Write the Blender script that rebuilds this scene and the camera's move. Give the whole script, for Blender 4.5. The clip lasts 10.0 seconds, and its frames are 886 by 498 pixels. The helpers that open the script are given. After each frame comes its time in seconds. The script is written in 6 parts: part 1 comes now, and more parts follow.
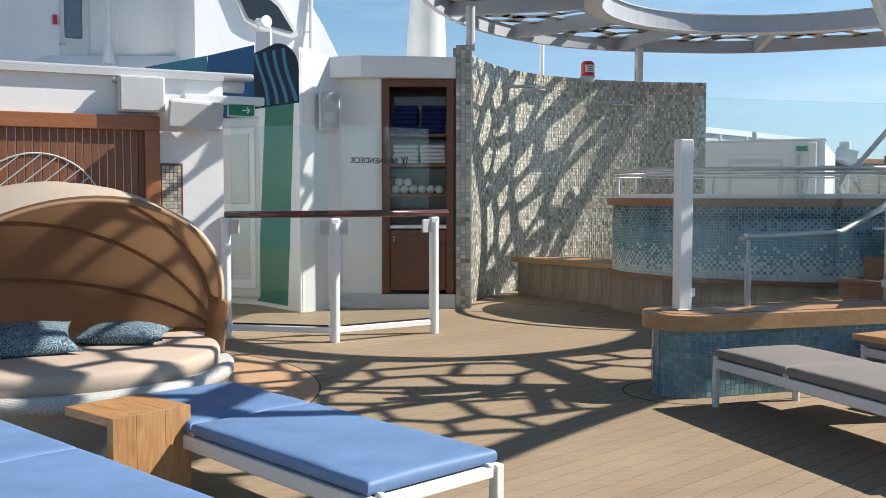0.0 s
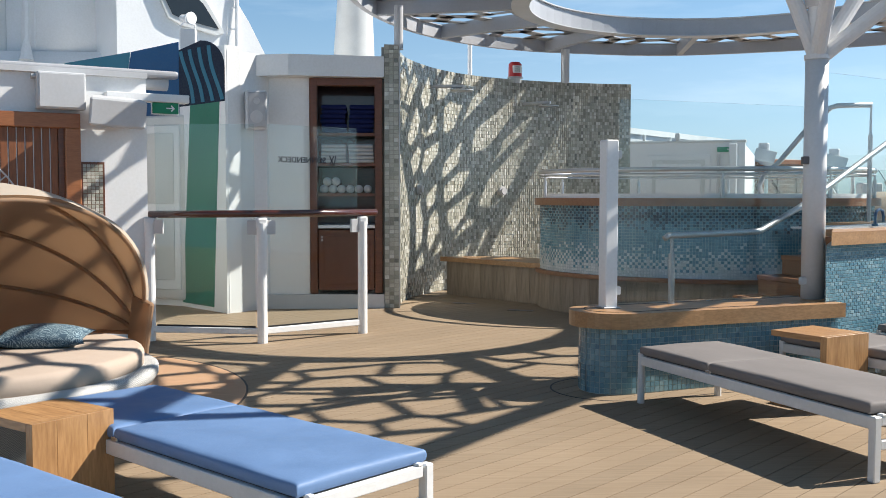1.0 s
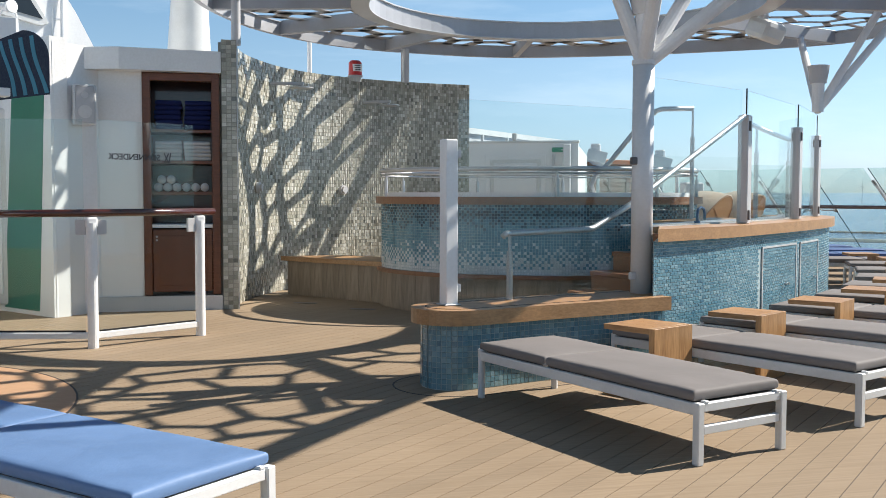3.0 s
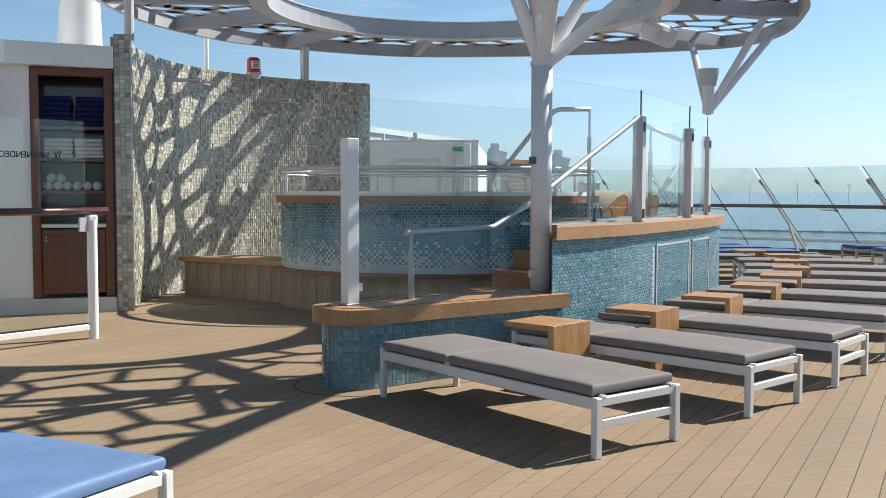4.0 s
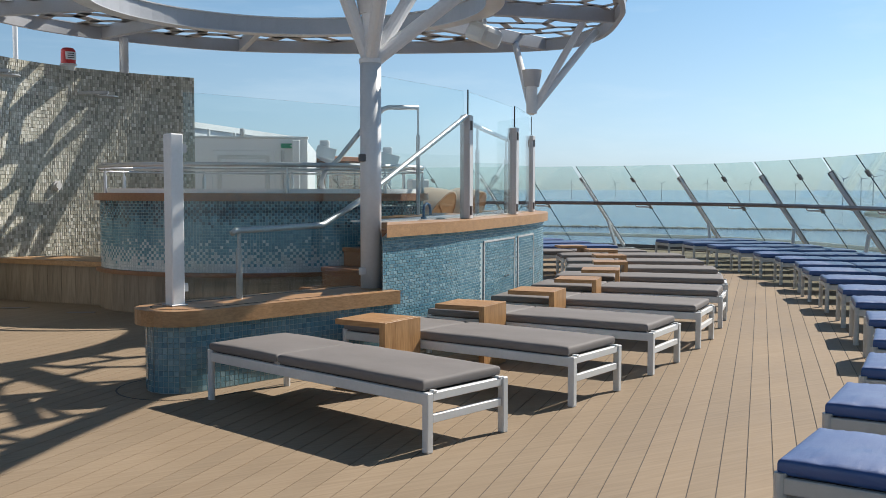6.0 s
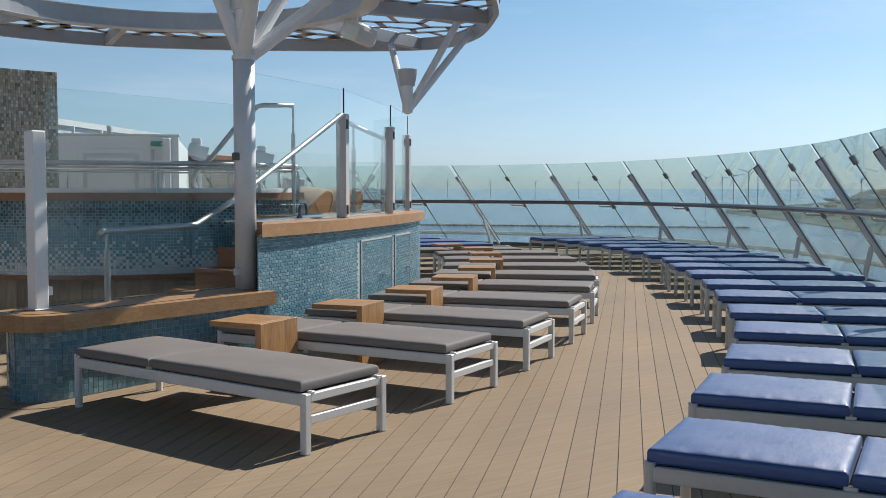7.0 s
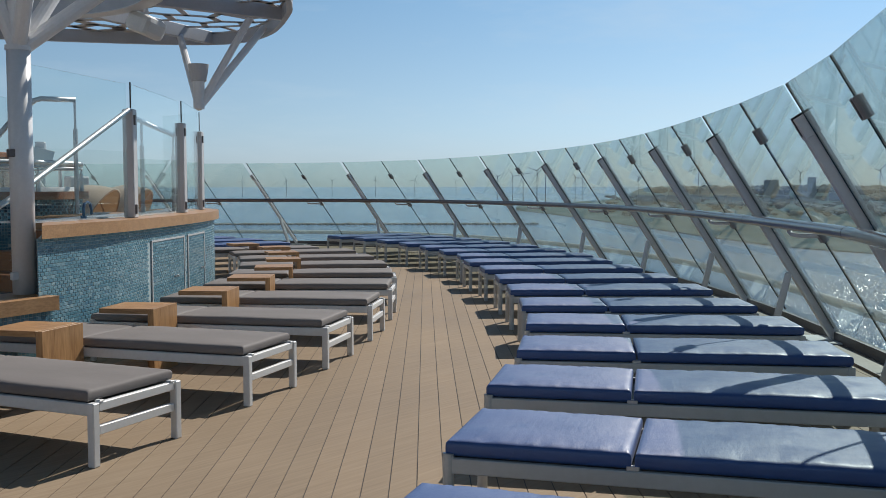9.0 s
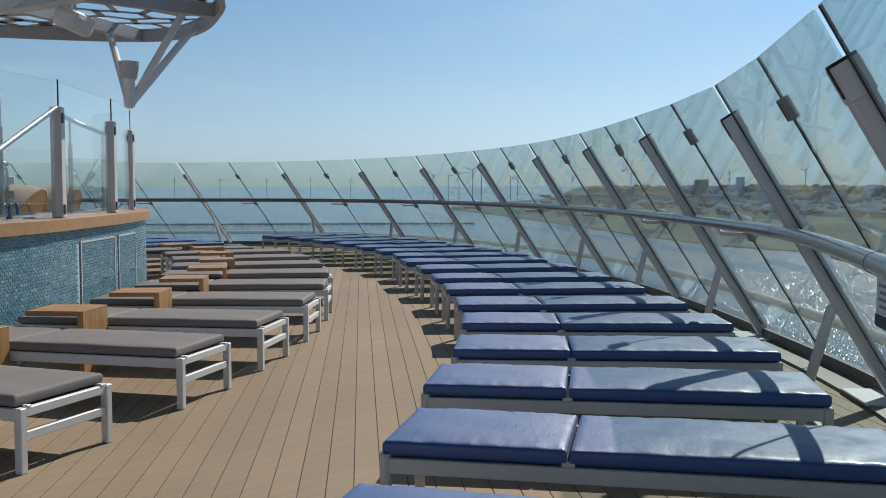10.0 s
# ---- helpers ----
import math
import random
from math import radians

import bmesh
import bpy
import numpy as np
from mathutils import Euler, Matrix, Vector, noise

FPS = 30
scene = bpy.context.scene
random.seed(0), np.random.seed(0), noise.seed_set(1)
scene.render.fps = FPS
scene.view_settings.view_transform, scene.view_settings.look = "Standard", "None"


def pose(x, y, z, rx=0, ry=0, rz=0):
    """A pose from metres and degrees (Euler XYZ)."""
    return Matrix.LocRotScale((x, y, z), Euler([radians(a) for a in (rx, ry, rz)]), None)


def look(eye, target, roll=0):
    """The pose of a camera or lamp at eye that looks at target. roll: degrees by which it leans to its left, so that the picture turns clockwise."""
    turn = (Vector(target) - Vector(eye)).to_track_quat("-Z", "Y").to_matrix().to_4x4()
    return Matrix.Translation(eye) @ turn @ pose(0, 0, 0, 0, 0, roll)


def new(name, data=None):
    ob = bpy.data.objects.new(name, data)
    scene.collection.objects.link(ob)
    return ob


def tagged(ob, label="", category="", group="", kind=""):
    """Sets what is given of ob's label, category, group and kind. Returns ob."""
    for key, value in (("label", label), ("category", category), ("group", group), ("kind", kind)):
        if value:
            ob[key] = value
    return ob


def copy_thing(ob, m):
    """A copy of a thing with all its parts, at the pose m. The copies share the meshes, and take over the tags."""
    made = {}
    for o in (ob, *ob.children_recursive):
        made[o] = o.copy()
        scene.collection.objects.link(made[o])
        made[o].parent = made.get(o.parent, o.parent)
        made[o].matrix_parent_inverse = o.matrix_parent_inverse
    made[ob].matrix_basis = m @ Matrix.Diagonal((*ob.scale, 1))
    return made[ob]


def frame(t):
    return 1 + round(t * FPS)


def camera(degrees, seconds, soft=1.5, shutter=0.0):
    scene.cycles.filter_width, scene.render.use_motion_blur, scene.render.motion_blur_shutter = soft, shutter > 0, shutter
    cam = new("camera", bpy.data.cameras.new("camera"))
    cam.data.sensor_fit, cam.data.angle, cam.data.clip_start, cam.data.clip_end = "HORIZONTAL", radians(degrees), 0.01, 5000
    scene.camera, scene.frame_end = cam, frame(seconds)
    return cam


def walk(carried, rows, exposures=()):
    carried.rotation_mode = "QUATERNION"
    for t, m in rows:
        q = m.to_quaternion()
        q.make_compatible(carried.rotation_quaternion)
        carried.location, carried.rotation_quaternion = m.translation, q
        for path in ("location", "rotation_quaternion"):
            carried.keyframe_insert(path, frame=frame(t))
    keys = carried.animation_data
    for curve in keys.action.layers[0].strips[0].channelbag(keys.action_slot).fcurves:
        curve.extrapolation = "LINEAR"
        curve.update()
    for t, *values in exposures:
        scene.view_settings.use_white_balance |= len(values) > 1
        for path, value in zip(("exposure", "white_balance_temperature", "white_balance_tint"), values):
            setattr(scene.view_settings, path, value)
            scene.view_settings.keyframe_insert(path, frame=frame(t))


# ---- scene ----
# ---- camera: one standpoint, turning to the right ----
cam = camera(48.6, 10.0, soft=0.85)
EYE = 1.35
TURNS = [  # seconds, yaw, pitch, roll
    (0.0, 0.00, -3.09, -0.00),
    (0.5, -1.80, -3.09, -0.05),
    (1.0, -4.16, -3.11, -0.04),
    (1.5, -6.36, -3.12, -0.03),
    (2.0, -8.62, -3.14, -0.04),
    (2.5, -10.85, -3.15, -0.08),
    (2.7, -11.80, -3.16, -0.08),
    (3.8, -18.08, -3.22, -0.10),
    (4.0, -19.16, -3.23, -0.10),
    (4.5, -21.50, -3.25, -0.10),
    (5.0, -23.93, -3.29, -0.11),
    (5.2, -24.86, -3.30, -0.11),
    (6.3, -30.90, -3.38, -0.13),
    (6.5, -32.25, -3.39, -0.13),
    (7.0, -36.24, -3.41, -0.04),
    (7.5, -39.80, -3.43, 0.07),
    (8.0, -43.06, -3.48, 0.09),
    (8.5, -45.62, -3.50, 0.07),
    (9.0, -48.04, -3.52, 0.09),
    (9.5, -50.00, -3.54, 0.14),
    (10.0, -51.77, -3.55, 0.09),
]
walk(cam, [(t, pose(0, 0, EYE, 90 + pitch, roll, yaw)) for t, yaw, pitch, roll in TURNS],
     exposures=[(0.0, 0.67, 6600, 10), (2.5, 0.67, 6640, 10), (4.5, 0.52, 6660, 10), (6.5, 0.24, 6590, 10), (8.0, -0.03, 6530, 10), (10.0, -0.13, 6500, 10)])

# ---- world, sun, exposure ----
SUN_AZ, SUN_EL = 81.0, 40.5
world = bpy.data.worlds.new("sky")
scene.world = world
world.use_nodes = True
wt = world.node_tree
sky = wt.nodes.new("ShaderNodeTexSky")
sky.sky_type = "NISHITA"
sky.sun_disc = False
sky.sun_elevation, sky.sun_rotation = radians(SUN_EL), radians(SUN_AZ)
sky.air_density, sky.dust_density, sky.ozone_density = 1.0, 0.7, 3.0
tint = wt.nodes.new("ShaderNodeMix")
tint.data_type, tint.blend_type = "RGBA", "MULTIPLY"
tint.inputs[0].default_value, tint.inputs[7].default_value = 1.0, (0.94, 0.98, 1.05, 1)
wt.links.new(sky.outputs[0], tint.inputs[6])
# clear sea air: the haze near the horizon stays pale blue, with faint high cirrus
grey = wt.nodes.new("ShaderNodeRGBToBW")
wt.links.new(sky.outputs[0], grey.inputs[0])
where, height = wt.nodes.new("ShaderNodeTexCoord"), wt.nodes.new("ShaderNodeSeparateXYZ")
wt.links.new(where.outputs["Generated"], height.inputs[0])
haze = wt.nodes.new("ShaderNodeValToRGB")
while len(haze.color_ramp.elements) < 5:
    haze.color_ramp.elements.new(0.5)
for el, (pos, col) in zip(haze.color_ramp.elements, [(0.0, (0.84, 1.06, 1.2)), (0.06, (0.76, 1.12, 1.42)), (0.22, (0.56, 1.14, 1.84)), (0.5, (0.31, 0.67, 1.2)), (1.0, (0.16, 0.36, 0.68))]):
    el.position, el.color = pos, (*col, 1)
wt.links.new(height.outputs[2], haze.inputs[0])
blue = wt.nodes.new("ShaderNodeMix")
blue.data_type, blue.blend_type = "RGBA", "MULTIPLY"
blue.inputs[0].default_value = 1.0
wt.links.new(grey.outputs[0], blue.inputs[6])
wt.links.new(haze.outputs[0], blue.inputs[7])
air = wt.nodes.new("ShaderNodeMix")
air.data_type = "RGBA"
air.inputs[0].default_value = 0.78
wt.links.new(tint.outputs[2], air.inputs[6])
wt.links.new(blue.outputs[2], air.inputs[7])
stretch = wt.nodes.new("ShaderNodeMapping")
stretch.inputs["Scale"].default_value, stretch.inputs["Rotation"].default_value = (1.6, 3.0, 11.0), (0.25, 0.1, 0.4)
wt.links.new(where.outputs["Generated"], stretch.inputs[0])
wisps = wt.nodes.new("ShaderNodeTexNoise")
wisps.inputs["Scale"].default_value, wisps.inputs["Detail"].default_value, wisps.inputs["Roughness"].default_value = 1.7, 7.0, 0.6
wt.links.new(stretch.outputs[0], wisps.inputs["Vector"])
thin = wt.nodes.new("ShaderNodeMapRange")
thin.inputs[1].default_value, thin.inputs[2].default_value, thin.inputs[4].default_value = 0.5, 0.8, 0.3
wt.links.new(wisps.outputs["Fac"], thin.inputs[0])
veil = wt.nodes.new("ShaderNodeMix")
veil.data_type = "RGBA"
veil.inputs[7].default_value = (8.2, 9.6, 10.6, 1)
wt.links.new(thin.outputs[0], veil.inputs[0])
wt.links.new(air.outputs[2], veil.inputs[6])
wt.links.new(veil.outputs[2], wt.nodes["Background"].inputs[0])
wt.nodes["Background"].inputs[1].default_value = 0.081
sun_way = Vector((math.sin(radians(SUN_AZ)) * math.cos(radians(SUN_EL)), math.cos(radians(SUN_AZ)) * math.cos(radians(SUN_EL)), math.sin(radians(SUN_EL))))
sun_data = bpy.data.lights.new("sun", "SUN")
sun_data.energy, sun_data.angle, sun_data.color = 5.0, radians(0.55), (1.0, 0.95, 0.87)
sun = new("sun", sun_data)
sun.matrix_world = look(sun_way * 60, (0, 0, 0))


# ---- materials ----
def material(name, base=(0.5, 0.5, 0.5), rough=0.5, metal=0.0, spec=0.5):
    m = bpy.data.materials.new(name)
    m.use_nodes = True
    b = m.node_tree.nodes["Principled BSDF"]
    b.inputs["Base Color"].default_value = (*base, 1)
    b.inputs["Roughness"].default_value = rough
    b.inputs["Metallic"].default_value = metal
    b.inputs["Specular IOR Level"].default_value = spec
    return m


def node(m, kind, **values):
    n = m.node_tree.nodes.new(kind)
    for key, value in values.items():
        n.inputs[key.replace("_", " ")].default_value = value
    return n


def wire(m, a, b):
    m.node_tree.links.new(a, b)


def coords(m, scale=(1, 1, 1), world_space=False, turn=0.0):
    """Mapped coordinates in metres."""
    mp = node(m, "ShaderNodeMapping")
    mp.inputs["Scale"].default_value = scale
    mp.inputs["Rotation"].default_value = (0, 0, turn)
    if world_space:
        g = node(m, "ShaderNodeNewGeometry")
        wire(m, g.outputs["Position"], mp.inputs["Vector"])
    else:
        g = node(m, "ShaderNodeTexCoord")
        wire(m, g.outputs["Object"], mp.inputs["Vector"])
    return mp.outputs[0]


def noise_tex(m, vec, scale, detail=4.0, rough=0.55):
    n = node(m, "ShaderNodeTexNoise", Scale=scale, Detail=detail, Roughness=rough)
    wire(m, vec, n.inputs["Vector"])
    return n.outputs["Fac"]


def ramp(m, fac, stops, constant=False):
    r = node(m, "ShaderNodeValToRGB")
    el = r.color_ramp.elements
    while len(el) < len(stops):
        el.new(0.5)
    for e, (at, c) in zip(el, stops):
        e.position, e.color = at, (*c, 1)
    if constant:
        r.color_ramp.interpolation = "CONSTANT"
    wire(m, fac, r.inputs["Fac"])
    return r.outputs["Color"]


def blend(m, fac, a, b, kind="MIX"):
    n = m.node_tree.nodes.new("ShaderNodeMix")
    n.data_type, n.blend_type = "RGBA", kind
    for value, slot in ((fac, 0), (a, 6), (b, 7)):
        if hasattr(value, "links"):
            wire(m, value, n.inputs[slot])
        else:
            n.inputs[slot].default_value = value if slot == 0 else (*value, 1)
    return n.outputs[2]


def finish(m, colour=None, rough=None, bump=None, strength=0.2, distance=0.005):
    b = m.node_tree.nodes["Principled BSDF"]
    if colour is not None:
        wire(m, colour, b.inputs["Base Color"])
    if rough is not None:
        wire(m, rough, b.inputs["Roughness"])
    if bump is not None:
        n = node(m, "ShaderNodeBump", Strength=strength, Distance=distance)
        wire(m, bump, n.inputs["Height"])
        wire(m, n.outputs[0], b.inputs["Normal"])
    return m


def paint(name, base, rough=0.4, wear=0.16):
    """Painted metal with faint cloudy staining."""
    m = material(name, base, rough)
    v = coords(m)
    big, small = noise_tex(m, v, 1.3, 5), noise_tex(m, v, 38, 3)
    c = blend(m, 1.0, ramp(m, big, [(0.3, tuple(x * (1 - wear) for x in base)), (0.65, base)]), ramp(m, small, [(0.3, (0.94, 0.94, 0.93)), (0.7, (1, 1, 1))]), "MULTIPLY")
    return finish(m, c, ramp(m, small, [(0.2, (rough * 0.8,) * 3), (0.8, (min(1, rough * 1.25),) * 3)]), small, 0.04, 0.002)


def timber(name, dark, light, rough=0.5, grain=(2.2, 26, 26), vary=0.0, world_space=False):
    """Wood with a long grain along local x; vary shifts each piece."""
    m = material(name, light, rough)
    v = coords(m, grain, world_space)
    g, fine = noise_tex(m, v, 1.0, 8, 0.65), noise_tex(m, v, 5.0, 4)
    c = ramp(m, g, [(0.25, dark), (0.5, tuple((a + b) / 2 for a, b in zip(dark, light))), (0.75, light)])
    c = blend(m, 0.35, c, ramp(m, fine, [(0.35, tuple(x * 0.75 for x in dark)), (0.65, light)]))
    if vary:
        o = node(m, "ShaderNodeObjectInfo")
        c = blend(m, 1.0, c, ramp(m, o.outputs["Random"], [(0.0, (1 - vary,) * 3), (1.0, (1 + vary * 0.3, 1 + vary * 0.25, 1 + vary * 0.2))]), "MULTIPLY")
    return finish(m, c, None, fine, 0.12, 0.002)


def cloth(name, base, rough=0.75, weave=900.0, stain=0.12):
    m = material(name, base, rough, spec=0.18)
    v = coords(m)
    big, fine = noise_tex(m, v, 2.4, 4), noise_tex(m, v, weave, 2)
    c = blend(m, 1.0, ramp(m, big, [(0.3, tuple(x * (1 - stain) for x in base)), (0.7, base)]), ramp(m, fine, [(0.3, (0.9, 0.9, 0.9)), (0.7, (1, 1, 1))]), "MULTIPLY")
    return finish(m, c, None, noise_tex(m, v, 9, 5), 0.25, 0.01)


def vinyl(name, base, rough, spec=0.5, sheen=0.0, crease=0.008, coat=0.0):
    m = material(name, base, rough, spec=spec)
    b = m.node_tree.nodes["Principled BSDF"]
    b.inputs["Sheen Weight"].default_value, b.inputs["Sheen Roughness"].default_value = sheen, 0.35
    b.inputs["Coat Weight"].default_value, b.inputs["Coat Roughness"].default_value = coat, 0.27
    v = coords(m)
    wrinkle = noise_tex(m, coords(m, (9, 3.5, 4)), 3.0, 8, 0.66)
    c = ramp(m, noise_tex(m, v, 3.0, 5), [(0.3, tuple(x * 0.88 for x in base)), (0.7, base)])
    return finish(m, c, ramp(m, noise_tex(m, v, 6.0, 5), [(0.3, (rough * 0.78,) * 3), (0.7, (rough * 1.25,) * 3)]), wrinkle, 0.28, crease)


def tile_mix(name, stops, rough=0.2, by_object=False):
    """Glazed tiles whose colour goes by piece."""
    m = material(name, (0.5, 0.5, 0.5), rough, spec=0.6)
    if by_object:
        r = node(m, "ShaderNodeObjectInfo").outputs["Random"]
    else:
        r = node(m, "ShaderNodeNewGeometry").outputs["Random Per Island"]
    v = coords(m, world_space=True)
    c = blend(m, 1.0, ramp(m, r, stops, True), ramp(m, noise_tex(m, v, 60, 3), [(0.3, (0.85, 0.85, 0.85)), (0.7, (1.05, 1.05, 1.05))]), "MULTIPLY")
    return finish(m, c, None, noise_tex(m, v, 45, 2), 0.08, 0.003)


def glass_mat(name, tint, gloss=0.035, film=0.0):
    """Clear glass; film: how much of each face a dull pale coat covers, part dried salt, part painted veil of
    reflections.
    """
    m = bpy.data.materials.new(name)
    m.use_nodes = True
    nt = m.node_tree
    nt.nodes.remove(nt.nodes["Principled BSDF"])
    t, g, f, x = (nt.nodes.new(k) for k in ("ShaderNodeBsdfTransparent", "ShaderNodeBsdfGlossy", "ShaderNodeLayerWeight", "ShaderNodeMixShader"))
    p, a = nt.nodes.new("ShaderNodeMath"), nt.nodes.new("ShaderNodeMath")
    p.operation, a.operation = "POWER", "MULTIPLY_ADD"
    p.inputs[1].default_value, a.inputs[1].default_value, a.inputs[2].default_value = 5.0, 0.85, gloss
    t.inputs[0].default_value = (*tint, 1)
    g.inputs[0].default_value = (1, 1, 1, 1)
    g.inputs["Roughness"].default_value = 0.0
    nt.links.new(f.outputs["Facing"], p.inputs[0])
    nt.links.new(p.outputs[0], a.inputs[0])
    nt.links.new(a.outputs[0], x.inputs[0])
    nt.links.new(t.outputs[0], x.inputs[1])
    nt.links.new(g.outputs[0], x.inputs[2])
    last = x
    if film:
        d, e, y = (nt.nodes.new(k) for k in ("ShaderNodeBsdfDiffuse", "ShaderNodeBsdfTranslucent", "ShaderNodeMixShader"))
        salt_veil, last = nt.nodes.new("ShaderNodeMixShader"), y
        # pale matt colour stands in for reflected deck and sky, besides the salt
        d.inputs[0].default_value = e.inputs[0].default_value = (0.77, 0.86, 0.86, 1)
        nt.links.new(d.outputs[0], salt_veil.inputs[1])
        nt.links.new(e.outputs[0], salt_veil.inputs[2])
        spots = ramp(m, noise_tex(m, coords(m, world_space=True), 2.2, 7, 0.65), [(0.3, (film * 0.5,) * 3), (0.7, (film * 1.5,) * 3)])
        nt.links.new(spots, y.inputs[0])
        nt.links.new(x.outputs[0], y.inputs[1])
        nt.links.new(salt_veil.outputs[0], y.inputs[2])
    nt.links.new(last.outputs[0], nt.nodes["Material Output"].inputs[0])
    return m


def deck_mat():
    m = material("deck_board", (0.3, 0.22, 0.16), 0.62, spec=0.15)
    v = coords(m, (1.2, 30, 30), True, radians(-43))
    w = coords(m, world_space=True)
    g, blot = noise_tex(m, v, 1.6, 6, 0.6), noise_tex(m, w, 0.55, 5, 0.6)
    c = ramp(m, g, [(0.3, (0.275, 0.206, 0.14)), (0.7, (0.345, 0.265, 0.185))])
    c = blend(m, 1.0, c, ramp(m, blot, [(0.3, (0.9, 0.89, 0.88)), (0.65, (1.05, 1.05, 1.05))]), "MULTIPLY")
    o = node(m, "ShaderNodeObjectInfo")
    c = blend(m, 1.0, c, ramp(m, o.outputs["Random"], [(0, (0.93, 0.93, 0.93)), (1, (1.04, 1.03, 1.02))]), "MULTIPLY")
    return finish(m, c, ramp(m, blot, [(0.3, (0.5,) * 3), (0.7, (0.7,) * 3)]), g, 0.15, 0.003)


def rattan_mat():
    m = material("white_wicker", (0.55, 0.55, 0.53), 0.55)
    ck = node(m, "ShaderNodeTexChecker", Scale=170.0)
    wire(m, coords(m), ck.inputs["Vector"])
    c = ramp(m, ck.outputs["Fac"], [(0.2, (0.36, 0.355, 0.34)), (0.8, (0.6, 0.59, 0.57))])
    return finish(m, c, None, ck.outputs["Fac"], 0.7, 0.006)


def pillow_mat():
    m = material("scroll_print_fabric", (0.2, 0.3, 0.35), 0.8, spec=0.2)
    n = node(m, "ShaderNodeTexNoise", Scale=9.0, Detail=1.0, Distortion=2.6)
    wire(m, coords(m), n.inputs["Vector"])
    w = node(m, "ShaderNodeMath")
    w.operation = "SINE"
    k = node(m, "ShaderNodeMath")
    k.operation = "MULTIPLY"
    k.inputs[1].default_value = 60.0
    wire(m, n.outputs["Fac"], k.inputs[0])
    wire(m, k.outputs[0], w.inputs[0])
    c = ramp(m, w.outputs[0], [(0.35, (0.05, 0.09, 0.125)), (0.6, (0.26, 0.34, 0.375))])
    return finish(m, c, None, noise_tex(m, coords(m), 7, 3), 0.3, 0.01)


def sea_mat(name, rough, swell, ripple, spec=0.5):
    """Choppy water: long streaks in the colour, wavelets and fine ripples in the surface."""
    m = material(name, (0.03, 0.1, 0.17), rough, spec=spec)
    v = coords(m, world_space=True)
    big = noise_tex(m, coords(m, (0.012, 0.003, 1), True, radians(35)), 1.0, 6, 0.62)
    c = ramp(m, big, [(0.34, (0.012, 0.056, 0.155)), (0.5, (0.024, 0.088, 0.215)), (0.66, (0.042, 0.132, 0.275))])
    waves, ripples = noise_tex(m, v, 0.9, 4, 0.6), noise_tex(m, v, 5.5, 3, 0.6)
    first, second = node(m, "ShaderNodeBump", Strength=1.0, Distance=swell), node(m, "ShaderNodeBump", Strength=1.0, Distance=ripple)
    wire(m, waves, first.inputs["Height"])
    wire(m, ripples, second.inputs["Height"])
    wire(m, first.outputs[0], second.inputs["Normal"])
    wire(m, second.outputs[0], m.node_tree.nodes["Principled BSDF"].inputs["Normal"])
    return finish(m, c)


def land_mat():
    m = material("hazy_grass_land", (0.1, 0.11, 0.05), 1.0, spec=0.0)
    v = coords(m, (0.006, 0.03, 1), True, radians(30))
    # aerial haze is mixed into the land colours, lifting them to blue-grey
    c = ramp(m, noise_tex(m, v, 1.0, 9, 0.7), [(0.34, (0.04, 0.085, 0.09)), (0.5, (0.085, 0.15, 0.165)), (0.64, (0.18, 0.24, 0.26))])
    return finish(m, c)


def awning(name, base):
    """Thin cloth that lets sunlight glow through."""
    m = cloth(name, base, 0.85)
    nt = m.node_tree
    tr, mx = nt.nodes.new("ShaderNodeBsdfTranslucent"), nt.nodes.new("ShaderNodeMixShader")
    tr.inputs[0].default_value = (*base, 1)
    mx.inputs[0].default_value = 0.48
    out = nt.nodes["Material Output"]
    nt.links.new(nt.nodes["Principled BSDF"].outputs[0], mx.inputs[1])
    nt.links.new(tr.outputs[0], mx.inputs[2])
    nt.links.new(mx.outputs[0], out.inputs[0])
    return m


def brushed(name, base, rough):
    """Bare steel with fine brushing and hand marks."""
    m = material(name, base, rough, 1.0)
    v = coords(m)
    marks, fine = noise_tex(m, v, 5.0, 4), noise_tex(m, coords(m, (90, 90, 260)), 1.0, 3)
    return finish(m, ramp(m, marks, [(0.3, tuple(x * 0.86 for x in base)), (0.7, base)]), ramp(m, fine, [(0.25, (rough * 0.8,) * 3), (0.75, (rough * 1.3,) * 3)]), fine, 0.05, 0.001)


WHITE = paint("white_paint", (0.86, 0.865, 0.87), 0.35, 0.06)
OFFWHITE = paint("ivory_paint", (0.7, 0.71, 0.7), 0.4)
LIGHTGREY = paint("light_grey_paint", (0.6, 0.61, 0.63), 0.4)
STEELGREY = paint("canopy_grey_paint", (0.44, 0.45, 0.48), 0.42)
COLUMNWHITE = paint("column_white_paint", (0.76, 0.76, 0.77), 0.4)
STRUTGREY = paint("strut_grey_paint", (0.68, 0.665, 0.67), 0.35)
POSTGREY = paint("post_grey_paint", (0.6, 0.59, 0.595), 0.4)
FRAMEWHITE = paint("frame_white_powder", (0.76, 0.77, 0.78), 0.45)
FRAMEGREY = paint("frame_grey_powder", (0.56, 0.56, 0.55), 0.45)
CLAMP = paint("clamp_grey_brown", (0.24, 0.22, 0.21), 0.4)
GRILLE = paint("speaker_grille", (0.48, 0.48, 0.5), 0.6)
COAMING = paint("coaming_grey", (0.2, 0.17, 0.145), 0.45, 0.35)
STEEL = brushed("brushed_steel", (0.58, 0.58, 0.59), 0.47)
RAILSTEEL = brushed("satin_rail_steel", (0.53, 0.53, 0.54), 0.5)
DARKSTEEL = paint("dark_clamp_steel", (0.13, 0.12, 0.12), 0.4)
